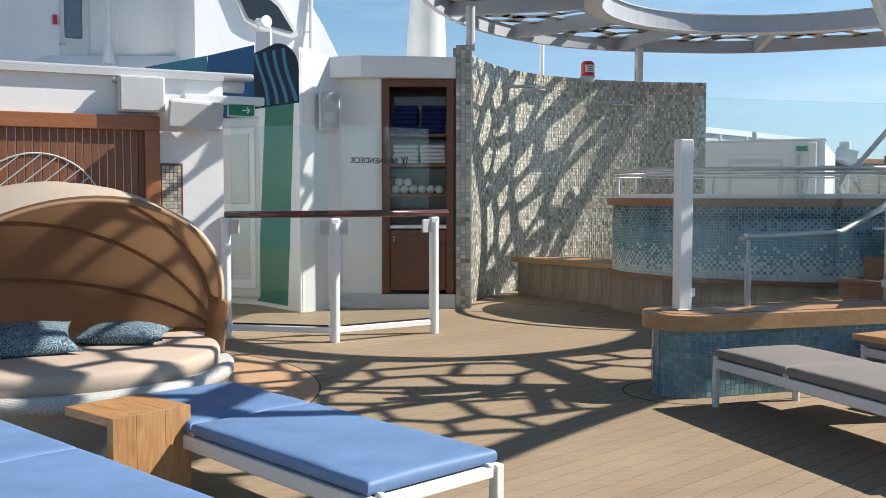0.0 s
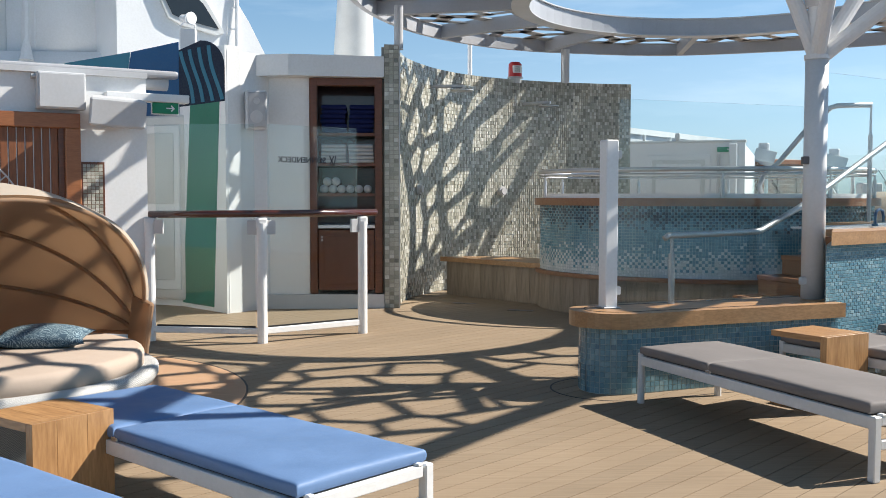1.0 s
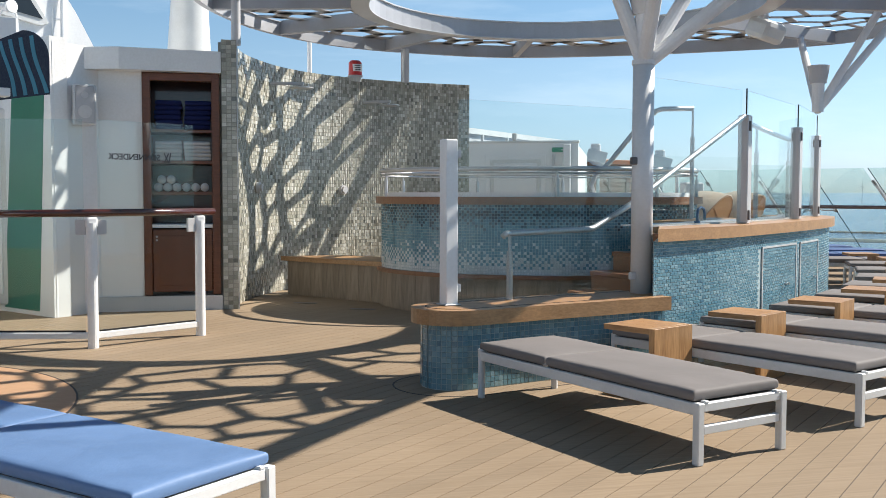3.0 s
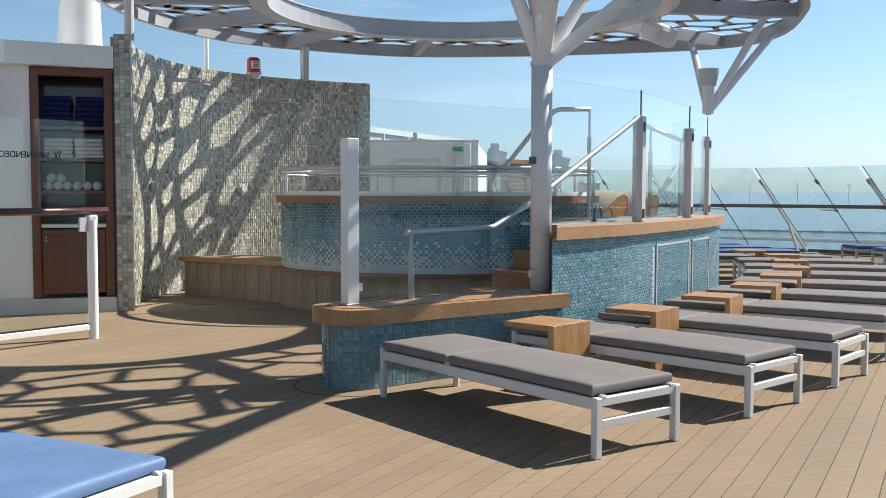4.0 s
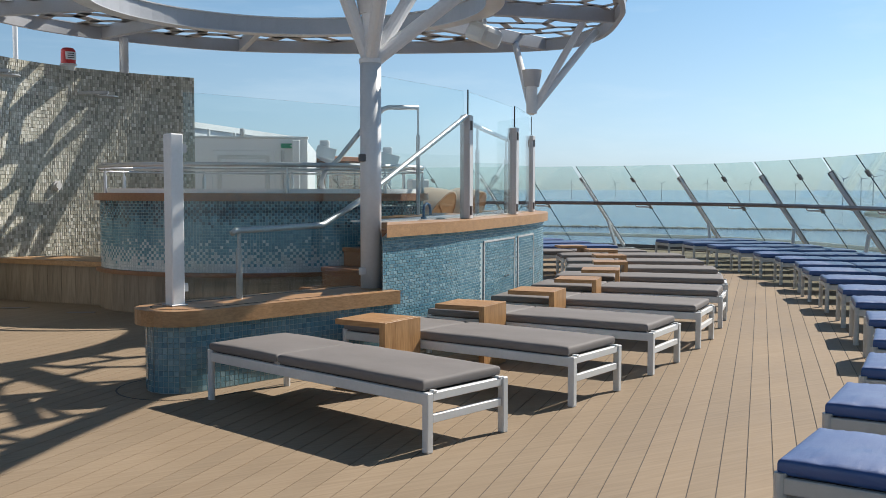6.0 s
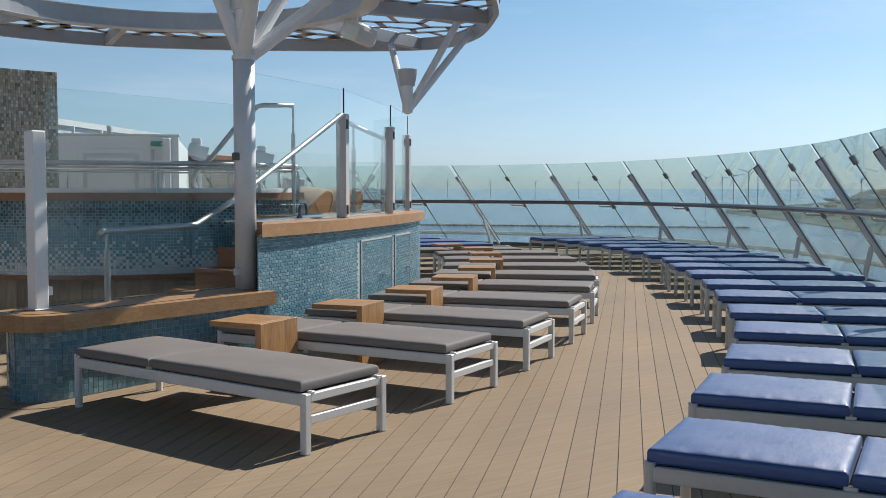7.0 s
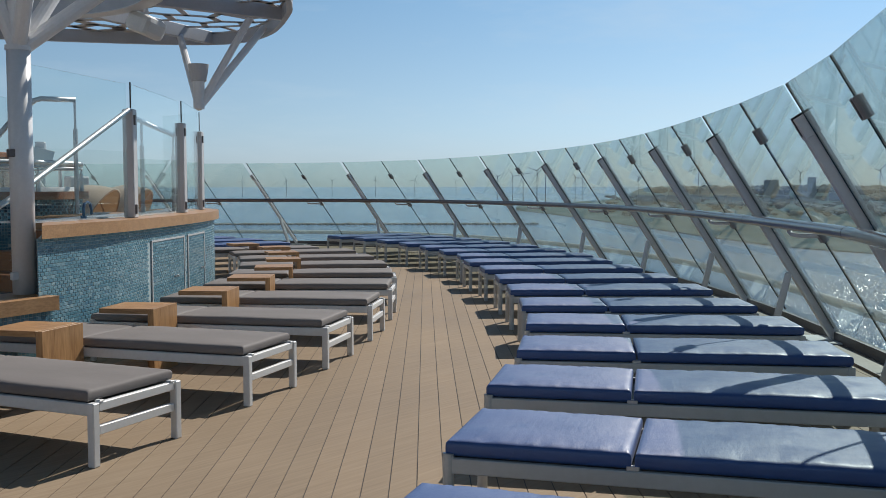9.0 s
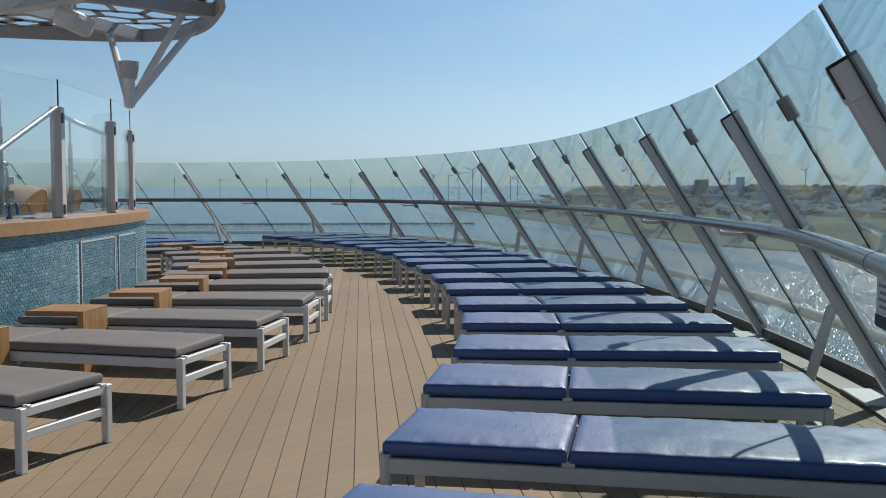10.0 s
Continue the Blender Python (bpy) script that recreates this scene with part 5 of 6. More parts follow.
def mural(name, a, b, outline, mat, label, lift=0.006):
    """A painted field on a wall face: outline in metres along it and up."""
    a, b = Vector(a), Vector(b)
    d = (b - a).normalized()
    m = pose(a[0], a[1], 0, 90, 0, math.degrees(math.atan2(d[1], d[0])))
    bm = prism(bmesh.new(), outline, 0.0, lift)
    ob = solid(name, bm, mat, label, "mural", kind="structure")
    ob.matrix_basis = m
    return ob


ma, mb = (-2.31, 12.15), (-1.65, 11.33)
mural("mural_green_field", ma, mb, [(0.02, 0.05), (0.76, 0.05), (0.93, 2.42), (0.26, 2.42)], MURALGREEN, "matt green painted field of the mural")
fin = [(0.0, 2.42), (1.05, 2.42)] + [(1.05 - 0.6 * (1 - math.cos(a)), 2.8 + 0.36 * math.sin(a)) for a in np.linspace(0, 1.45, 8)] + [(0.0, 3.1)]
mural("mural_navy_fin", ma, mb, [(float(x), float(y)) for x, y in fin], MURALNAVY, "navy rounded top field of the mural")
for k in range(4):
    x = 0.24 + 0.21 * k
    pts = [(x + 0.1 + 0.03 * math.sin(t * 5.0 + 0.5 * k) - 0.27 * t, 2.44 + t * 0.64) for t in np.linspace(0, 1, 13)]
    mural("mural_teal_stripe", ma, mb, [(float(u) - 0.035, float(v)) for u, v in pts] + [(float(u) + 0.045, float(v)) for u, v in reversed(pts)], MURALTEAL, "teal wavy stripe of the mural", 0.01)
wall_piece("wall_mural_side", (-6.5, 14.35), (-2.31, 12.15), 0.0, 3.05, WHITE, "white house wall with a white door")
mural("mural_blue_field", (-6.5, 14.35), (-2.31, 12.15), [(3.85, 2.3), (4.728, 2.3), (4.728, 3.2), (4.0, 3.12)], MURALBLUE, "blue painted field of the mural")
mural("mural_teal_field", (-6.5, 14.35), (-2.31, 12.15), [(2.2, 2.3), (3.84, 2.3), (3.99, 3.12), (2.93, 3.04)], MURALTEAL, "teal painted field of the mural")
door = thing("white_door", "white steel door with a recessed panel and chrome lever", "door", kind="structure")
da, db = Vector((-6.5, 14.35)), Vector((-2.31, 12.15))
dd = (db - da).normalized()
ang = math.degrees(math.atan2(dd[1], dd[0]))
c = db - dd * 0.32 - left_of(dd) * 0.02
part("frame", boxed((0.86, 0.05, 2.25), m=pose(*c, 1.2, 0, 0, ang), bevel=0.03, seg=2), OFFWHITE, door)
c = c - left_of(dd) * 0.03
part("leaf", boxed((0.7, 0.03, 2.0), m=pose(*c, 1.2, 0, 0, ang), bevel=0.008), WHITE, door)
c = c - left_of(dd) * 0.02
for z, h in ((1.68, 0.85), (0.72, 0.8)):
    part("panel", boxed((0.54, 0.012, h), m=pose(*c, z, 0, 0, ang), bevel=0.004), OFFWHITE, door)
part("lever", boxed((0.12, 0.04, 0.03), m=pose(*(c - dd * 0.29 - left_of(dd) * 0.03), 1.16, 0, 0, ang), bevel=0.006), STEEL, door)

# ---- deckhouse with the slatted wood front ----
house = thing("deckhouse", "white deckhouse front with orange slatted wood panel", "deckhouse", kind="structure", at=(-2.07, 9.28, 0), rz=27.2)
part("wall", boxed((5.0, 0.2, 2.42), (-2.5, 0.1, 1.21)), WHITE, house)
part("end_wall", boxed((0.2, 4.2, 2.42), m=pose(-0.52, 2.2, 1.21, 0, 0, 11)), WHITE, house)
part("roof", boxed((5.2, 3.2, 0.05), (-2.6, 1.55, 2.445)), LIGHTGREY, house)
part("roof_edge", boxed((5.3, 0.1, 0.07), (-2.35, 0.02, 2.47), bevel=0.025, seg=3), STEELGREY, house)
part("duct", rod(bmesh.new(), (-0.9, 0.1, 2.4), (0.22, 0.1, 2.4), 0.07, seg=14), LIGHTGREY, house)
part("cable_tray", boxed((0.75, 0.14, 0.075), (0.0, -0.03, 2.245), bevel=0.006), WHITE, house)
wood = part("wood_front", boxed((4.2, 0.02, 1.96), (-2.8, -0.012, 1.02)), REDTEAK, house, "slatted reddish wood panel")
part("wood_head", boxed((4.3, 0.09, 0.13), (-2.75, -0.045, 2.005), bevel=0.006), ORANGEWOOD, wood)
part("wood_jamb", boxed((0.13, 0.09, 1.94), (-0.665, -0.047, 0.97), bevel=0.006), ORANGEWOOD, wood)
part("jamb_inner", boxed((0.05, 0.03, 1.94), (-0.756, -0.03, 0.97)), MAHOGANY, wood)
for k in range(26):
    x = -0.815 - 0.068 * k
    part("slat", boxed((0.056, 0.022, 1.93), (x, -0.033, 0.975), bevel=0.003), LOUVRE, wood)
    part("inlay_strip", boxed((0.007, 0.012, 1.93), (x - 0.034, -0.034, 0.975)), LIGHTGREY, wood)
ring = [(-1.64 + 0.56 * math.cos(a * math.tau / 48), -0.05, 1.16 + 0.56 * math.sin(a * math.tau / 48)) for a in range(48)]
part("sun_ring", tube(bmesh.new(), ring, 0.008, 6, True), LIGHTGREY, wood, "thin steel sun ring")
for k in range(-5, 6):
    h = math.sqrt(max(0.0, 0.55 ** 2 - (0.1 * k) ** 2))
    off = 0.1 * k
    cx, cz = -1.64 + off * 0.64, 1.16 - off * 0.77
    part("sun_ray", rod(bmesh.new(), (cx - h * 0.77, -0.052, cz - h * 0.64), (cx + h * 0.77, -0.052, cz + h * 0.64), 0.006, seg=6), LIGHTGREY, wood)
mos = part("mosaic_panel", boxed((0.21, 0.015, 0.5), (-0.49, -0.009, 1.4)), MAHOGANY, house)
v, f, s = tile_field([Vector((-0.575, -0.016)), Vector((-0.4, -0.016))], 1.17, 1.63, 0.035, 0.033, 0.004, -0.001)
joined("tiles", v, f, [PEARL], parent=mos, kind="stuff")
jb = thing("junction_box", "grey metal junction box on the deckhouse wall", "junction box", at=(-2.07, 9.28, 0), rz=27.2)
part("box", boxed((0.4, 0.14, 0.32), (-0.76, -0.075, 2.26), bevel=0.008), LIGHTGREY, jb)
part("lid", boxed((0.37, 0.012, 0.29), (-0.76, -0.15, 2.26), bevel=0.003), LIGHTGREY, jb)
part("cap", rod(bmesh.new(), (-1.0, -0.06, 2.38), (-0.96, -0.06, 2.38), 0.025), STEEL, jb)
ls = thing("loudspeaker", "long grey wedge loudspeaker under the cable tray", "loudspeaker", at=(-2.07, 9.28, 0), rz=27.2)
part("body", wedge((0.52, 0.22, 0.26), pose(-0.33, -0.2, 2.09, 10, 2, 6)), LIGHTGREY, ls)
part("grille", boxed((0.42, 0.012, 0.19), m=pose(-0.315, -0.3, 2.08, 10, 2, 6), bevel=0.004), GRILLE, ls)
part("bracket", rod(bmesh.new(), (-0.47, -0.02, 2.12), (-0.47, -0.2, 2.12), 0.04), STEEL, ls)
ex = thing("exit_sign", "green emergency exit sign with a white arrow under the tray", "exit sign", at=(-2.07, 9.28, 0), rz=27.2)
part("plate", boxed((0.24, 0.02, 0.1), (0.16, -0.06, 2.155), bevel=0.003), EXITGREEN, ex)
part("border", boxed((0.26, 0.014, 0.12), (0.16, -0.052, 2.155), bevel=0.003), WHITE, ex)
part("arrow", boxed((0.07, 0.004, 0.012), (0.2, -0.0725, 2.155)), WHITE, ex)
bm = bmesh.new()
for s in (1, -1):
    box(bm, (0.04, 0.004, 0.012), m=pose(0.225, -0.0725, 2.155 + s * 0.012, 0, 45 * s, 0))
part("arrow_head", bm, WHITE, ex)

# ---- white upper house, mast and fittings above ----
def taper(bm, low, high, z0, z1):
    lo = [bm.verts.new((x, y, z0)) for x, y in low]
    hi = [bm.verts.new((x, y, z1)) for x, y in high]
    n = len(lo)
    for i in range(n):
        bm.faces.new((lo[i], lo[(i + 1) % n], hi[(i + 1) % n], hi[i]))
    bm.faces.new(hi)
    bm.faces.new(lo[::-1])
    bmesh.ops.recalc_face_normals(bm, faces=bm.faces)
    return bm


def rounded(points, r=0.9, n=7):
    out = []
    pts = [Vector(p) for p in points]
    for i, p in enumerate(pts):
        a, b = (pts[i - 1] - p).normalized(), (pts[(i + 1) % len(pts)] - p).normalized()
        for k in range(n):
            t = k / (n - 1)
            out.append(tuple((p + a * r) * (1 - t) ** 2 + p * 2 * t * (1 - t) + (p + b * r) * t * t))
    return out


def facade(outline, y0, y1):
    """An upright form: its outline in x and z, drawn out from y0 to y1."""
    bm = prism(bmesh.new(), [(x, z) for x, z in outline], 0.0, y1 - y0)
    bmesh.ops.transform(bm, matrix=pose(0, y1, 0, 90, 0, 0), verts=bm.verts)
    return bm


upper = thing("upper_house", "white curved upper deckhouse with a dark slanted window", "deckhouse", kind="structure")
swing = Matrix.Translation((-2.0, 15.0, 0)) @ Matrix.Rotation(radians(30), 4, "Z") @ Matrix.Translation((2.0, -15.0, 0))
bm = facade([(-3.77, 2.3), (-1.5, 2.3), (-1.55, 3.5), (-1.8, 3.95), (-2.07, 4.35), (-2.6, 5.2), (-3.0, 6.5), (-3.77, 6.5)], 15.0, 19.0)
bmesh.ops.transform(bm, matrix=swing, verts=bm.verts)
part("shell", bm, WHITE, upper)
part("side_wall", boxed((6.0, 0.3, 4.2), m=pose(-7.95, 14.2, 4.4, 0, 0, 20)), WHITE, upper)
bm = rod(bmesh.new(), (-4.6, 15.95, 2.3), (-4.6, 16.1, 6.5), 1.12, 1.06, 64)
part("round_trunk", bm, WHITE, upper, smooth=True)
part("skirt", taper(bmesh.new(), rounded([(-11, 13.6), (-2.2, 13.9), (0.2, 14.6), (0.2, 20), (-11, 20)], 0.5), rounded([(-11, 14.6), (-2.8, 14.9), (-1.2, 15.4), (-1.2, 20), (-11, 20)], 0.5), 2.3, 3.45), WHITE, upper)
bm = facade([(-3.26, 4.36), (-2.62, 4.3), (-2.48, 4.16), (-2.22, 3.74), (-2.34, 3.7), (-2.88, 3.8), (-3.06, 3.89)], 14.93, 15.1)
bmesh.ops.transform(bm, matrix=swing, verts=bm.verts)
wf = part("window_frame", bm, OFFWHITE, upper)
bm = facade([(-3.16, 4.26), (-2.66, 4.22), (-2.55, 4.14), (-2.31, 3.79), (-2.84, 3.88), (-3.0, 3.94)], 14.915, 15.0)
bmesh.ops.transform(bm, matrix=swing, verts=bm.verts)
part("window", bm, WINDOW, wf, "dark slanted window")
for x, r in ((-4.96, 0.035), (-3.66, 0.035)):
    bm = rod(bmesh.new(), (x, 14.7, 3.35), (x, 14.8, 6.4), r, seg=12)
    rod(bm, (x, 14.68, 3.3), (x, 14.7, 3.6), 0.11, r, 12)
    rod(bm, (x + 0.1, 14.75, 3.5), (x + 0.1, 14.85, 6.4), 0.012, seg=8)
    part("pipe", bm, WHITE, upper)
hd = part("house_door", boxed((0.42, 0.06, 1.5), m=pose(-5.53, 14.9, 3.85, 0, 0, 20), bevel=0.03, seg=2), OFFWHITE, upper, "white steel door with a dark window")
part("door_window", boxed((0.25, 0.02, 0.62), m=pose(-5.54, 14.865, 4.02, 0, 0, 20), bevel=0.02), BLIND, hd)
part("door_lever", boxed((0.1, 0.05, 0.03), m=pose(-5.68, 14.8, 3.62, 0, 0, 20), bevel=0.006), STEEL, hd)
part("call_box", boxed((0.064, 0.06, 0.14), m=pose(-5.79, 14.8, 3.98, 0, 0, 20), bevel=0.01), RED, upper, "small red call box")
lad = thing("mast_ladder", "white steel ladder on the upper deckhouse", "ladder", at=(-2.12, 14.9, 0))
for x in (0.0, 0.13):
    part("rail", rod(bmesh.new(), (x, 0, 3.3), (x, 0.2, 6.6), 0.03 if x else 0.014, seg=10), WHITE, lad)
for k in range(9):
    part("rung", rod(bmesh.new(), (0, 0.03 + 0.017 * k, 3.5 + 0.32 * k), (0.13, 0.03 + 0.017 * k, 3.5 + 0.32 * k), 0.014, seg=8), WHITE, lad)
fl = thing("horn_speaker", "white horn loudspeaker in a hooped bracket above the roof", "loudspeaker", at=(-2.352, 13.0, 0))
part("post", rod(bmesh.new(), (-0.1, 0, 2.5), (-0.1, 0, 3.5), 0.016), WHITE, fl)
part("box", boxed((0.19, 0.14, 0.26), (0.01, -0.02, 3.36), bevel=0.008), LIGHTGREY, fl)
part("yoke", tube(bmesh.new(), [(-0.1, 0, 3.45), (-0.1, 0, 3.53), (-0.05, 0, 3.58), (0.06, 0, 3.58), (0.09, 0, 3.54), (0.09, 0, 3.45)], 0.011, 8), WHITE, fl, smooth=True)
horn = part("horn", rod(bmesh.new(), (-0.06, 0.05, 3.64), (0.05, -0.06, 3.62), 0.035, 0.085, 20), WHITE, fl)
part("driver", rod(bmesh.new(), (-0.09, 0.09, 3.65), (-0.05, 0.04, 3.64), 0.045, seg=14), WHITE, horn)
part("mouth", rod(bmesh.new(), (0.051, -0.061, 3.62), (0.053, -0.063, 3.62), 0.07, seg=20), OFFWHITE, horn)
mast = bmesh.new()
rings = []
for k in range(9):
    z = 2.6 + k * 0.55
    r = 0.46 - 0.028 * k
    rings.append([mast.verts.new((-0.35 + 0.01 * k + math.cos(a * math.tau / 20) * r * (1 + 0.05 * noise.noise((a, k * 0.8, 3))), 19.0 + math.sin(a * math.tau / 20) * r, z)) for a in range(20)])
for a, b in zip(rings, rings[1:]):
    for k in range(20):
        mast.faces.new((a[k], a[(k + 1) % 20], b[(k + 1) % 20], b[k]))
solid("wrapped_mast", mast, OFFWHITE, "mast wrapped in white canvas behind the towel house", "mast", smooth=True)
solid("thin_pole", rod(bmesh.new(), (1.75, 17.5, 0), (1.75, 17.5, 4.1), 0.04), WHITE, "thin white pole behind the shower wall", "pole")

# ---- far side of the deck beyond the tub ----
far = thing("far_deckhouse", "white far deckhouse front with a framed door and a sloping roof behind", "deckhouse", kind="structure", at=(5.0, 20.75, 0), rz=-23.5)
part("wall", boxed((3.0, 0.2, 2.45), (1.35, 0.1, 1.225)), WHITE, far)
part("coping", boxed((3.04, 0.26, 0.05), (1.35, 0.1, 2.475), bevel=0.01), OFFWHITE, far)
part("return_wall", boxed((0.2, 6.0, 2.4), (2.75, 3.2, 1.2)), WHITE, far)
for k, (w, h) in enumerate(((1.3, 2.2), (1.08, 2.1), (0.92, 2.02))):
    part("door_frame" if k < 2 else "door", boxed((w, 0.03, h), (1.52, -0.012 - 0.012 * k, h / 2), bevel=0.008), OFFWHITE if k == 1 else WHITE, far)
part("column", boxed((0.16, 0.16, 2.42), (2.62, -0.09, 1.21), bevel=0.02), WHITE, far)
part("pipe", rod(bmesh.new(), (2.33, -0.06, 0), (2.33, -0.06, 2.2), 0.03), POSTGREY, far)
part("lamp", boxed((0.1, 0.1, 0.16), (1.5, -0.02, 2.58), bevel=0.02), OFFWHITE, far)
back = thing("far_roof", "pale roof edge sloping away over the far deckhouse", "roof", kind="structure")
slope = [Vector((5.7, 22.9)), Vector((10.63, 28.32))]
part("fascia", ribbon(bmesh.new(), slope, 0.0, 0.3, 2.86, 3.0), OFFWHITE, back)
part("wall", ribbon(bmesh.new(), slope, 0.08, 0.2, 0, 2.86), LIGHTGREY, back)
for k in range(6):
    p = slope[0] + (slope[1] - slope[0]) * (k / 5)
    part("rib", boxed((0.05, 0.06, 2.86), m=pose(p[0] + 0.04, p[1] - 0.04, 1.43, 0, 0, 48)), OFFWHITE, back)
es = thing("exit_sign", "green exit sign on the far deckhouse", "exit sign", at=(5.0, 20.75, 0), rz=-23.5)
part("plate", boxed((0.4, 0.03, 0.1), (2.5, -0.06, 2.3), bevel=0.004), EXITGREEN, es)
part("arrow", boxed((0.1, 0.006, 0.025), (2.55, -0.078, 2.3)), WHITE, es)
for x, y, z in ((10.37, 25.3, 2.36), (12.15, 25.0, 2.2)):
    s = thing("loudspeaker", "white wedge loudspeaker on a far post", "loudspeaker", "far loudspeakers", at=(x, y, z), rz=-30)
    part("body", wedge((0.56, 0.34, 0.34), pose(0, 0, 0, -18, 14, 0)), OFFWHITE, s)
    part("head", boxed((0.26, 0.26, 0.3), (-0.05, 0.1, 0.24), bevel=0.03), LIGHTGREY, s)
    part("pole", rod(bmesh.new(), (0, 0.2, -z), (0, 0.2, 0), 0.05), LIGHTGREY, s)
wood2 = thing("far_wood_front", "orange slatted wood front on the far deckhouse", "wood panel", kind="structure", at=(10.1, 25.5, 0), rz=28)
part("panel", boxed((3.0, 0.1, 2.2), (1.5, 0.0, 1.1)), ORANGEWOOD, wood2)
part("head", boxed((3.05, 0.2, 0.14), (1.5, -0.06, 2.27), bevel=0.01), ORANGEWOOD, wood2)
for x in (0.15, 0.95, 1.75, 2.55):
    part("stile", boxed((0.09, 0.06, 2.15), (x, -0.07, 1.08), bevel=0.005), MAHOGANY, wood2)
for k in range(14):
    part("slat", boxed((2.9, 0.03, 0.08), (1.5, -0.06, 0.42 + 0.12 * k), bevel=0.005), LOUVRE, wood2)
fg = thing("far_gantry", "grey pole frame with cables at the far end", "gantry", at=(11.0, 21.8, 0))
part("pole", rod(bmesh.new(), (0, 0, 0), (0, 0, 1.9), 0.04), LIGHTGREY, fg)
part("cabinet", boxed((0.5, 0.3, 0.8), (0.4, 0, 1.25), bevel=0.03), LIGHTGREY, fg)


# ---- round day beds ----
def day_bed(at, rz, label, seat=(-0.077, -0.018), fit=0.95):
    t = thing("day_bed", label, "day bed", "day beds", at=at, rz=rz)
    n = 72

    def ring(r, z):
        return [(seat[0] + fit * r * math.cos(a * math.tau / n), seat[1] + fit * r * math.sin(a * math.tau / n), z) for a in range(n)]

    def lathe(profile, mat, name, lab=""):
        bm = bmesh.new()
        rows = [[bm.verts.new(p) for p in ring(r, z)] for r, z in profile]
        for a, b in zip(rows, rows[1:]):
            for k in range(n):
                bm.faces.new((a[k], a[(k + 1) % n], b[(k + 1) % n], b[k]))
        bm.faces.new(rows[-1])
        bm.faces.new(rows[0][::-1])
        bmesh.ops.recalc_face_normals(bm, faces=bm.faces)
        return part(name, bm, mat, t, lab, smooth=True)
    lathe([(0.94, 0.03), (0.96, 0.05), (0.98, 0.29), (1.05, 0.31), (1.07, 0.34), (1.07, 0.38), (1.045, 0.395), (0.96, 0.39)], WICKER, "base", "white woven wicker base")
    lathe([(0.965, 0.385), (0.985, 0.392), (0.988, 0.455), (0.975, 0.478), (0.95, 0.487), (0.5, 0.497), (0.02, 0.5)], BEIGE, "mattress", "beige round mattress")
    # folding hood: bows turning about an axle across the bed
    bows = [-2, 21, 49, 82, 114.5]
    R, H = 1.057, 0.955
    m = 40
    grid = []
    for tilt in [a + (b - a) * k / 4 for a, b in zip(bows, bows[1:]) for k in range(4)] + bows[-1:]:
        row = []
        for k in range(m + 1):
            a = math.pi * k / m
            x = R * math.cos(a)
            u = math.sin(a)
            row.append((x, R * u * math.cos(radians(tilt)), 0.47 + H * u ** 0.9 * math.sin(radians(tilt))))
        grid.append(row)
    for name, mat, off in (("hood", TAN, 0.0), ("hood_cover", HOODOUT, 0.016)):
        bm = bmesh.new()
        vs = []
        for r, row in enumerate(grid):
            line = []
            for p in row:
                v = Vector(p) - Vector((0, 0, 0.47))
                s = 1 + off / max(v.length, 0.3) - 0.014 * math.sin(math.pi * ((r % 4) / 4)) - (0.009 * noise.noise((p[0] * 7, r * 0.35, p[2] * 3)) if r % 4 else 0.0)
                line.append(bm.verts.new(v * s + Vector((0, 0, 0.47))))
            vs.append(line)
        for a, b in zip(vs, vs[1:]):
            for k in range(m):
                bm.faces.new((a[k], a[k + 1], b[k + 1], b[k]))
        part(name, bm, mat, t, "tan sun hood lining" if off == 0 else "cream sun hood cover", smooth=True)
    for tilt in bows:
        pts = []
        for k in range(m + 1):
            a = math.pi * k / m
            u = math.sin(a)
            pts.append((R * math.cos(a) * 0.985, R * 0.985 * u * math.cos(radians(tilt)), 0.47 + H * 0.985 * u ** 0.9 * math.sin(radians(tilt))))
        part("bow", tube(bmesh.new(), pts, 0.013, 8), TAN, t, smooth=True)
    for s in (1, -1):
        part("hinge_cover", boxed((0.045, 0.2, 0.36), m=pose(1.03 * s, -0.03, 0.52, 12, 0, 0), bevel=0.02, seg=2), TAN, t)
    return t


day_bed((-2.187, 5.596, 0), 47.7, "round white wicker day bed with a tan folding sun hood")


def pillow(at, rz, tilt, size):
    bm = bmesh.new()
    n = 14
    top, bot = [], []
    for i in range(n + 1):
        ra, rb = [], []
        for j in range(n + 1):
            u, v = 2 * i / n - 1, 2 * j / n - 1
            h = 0.075 * ((1 - u ** 2) * (1 - v ** 2)) ** 0.55
            pull = 1 + 0.05 * (u * u * v * v) - 0.03
            x, y = u * size[0] / 2 * (1 - 0.1 * (1 - v * v) * abs(u) ** 3) * pull, v * size[1] / 2 * (1 - 0.1 * (1 - u * u) * abs(v) ** 3) * pull
            ra.append(bm.verts.new((x, y, h)))
            rb.append(bm.verts.new((x, y, -h * 0.8)) if 0 < i < n and 0 < j < n else ra[-1])
        top.append(ra)
        bot.append(rb)
    for i in range(n):
        for j in range(n):
            bm.faces.new((top[i][j], top[i + 1][j], top[i + 1][j + 1], top[i][j + 1]))
            f = (bot[i][j + 1], bot[i + 1][j + 1], bot[i + 1][j], bot[i][j])
            if len(set(f)) == 4:
                bm.faces.new(f)
    ob = solid("pillow", bm, SCROLL, "blue-grey scroll-patterned pillow lying on the day bed", "pillow", "pillows on the day bed", smooth=True)
    ob.matrix_basis = pose(*at, tilt, 0, rz)


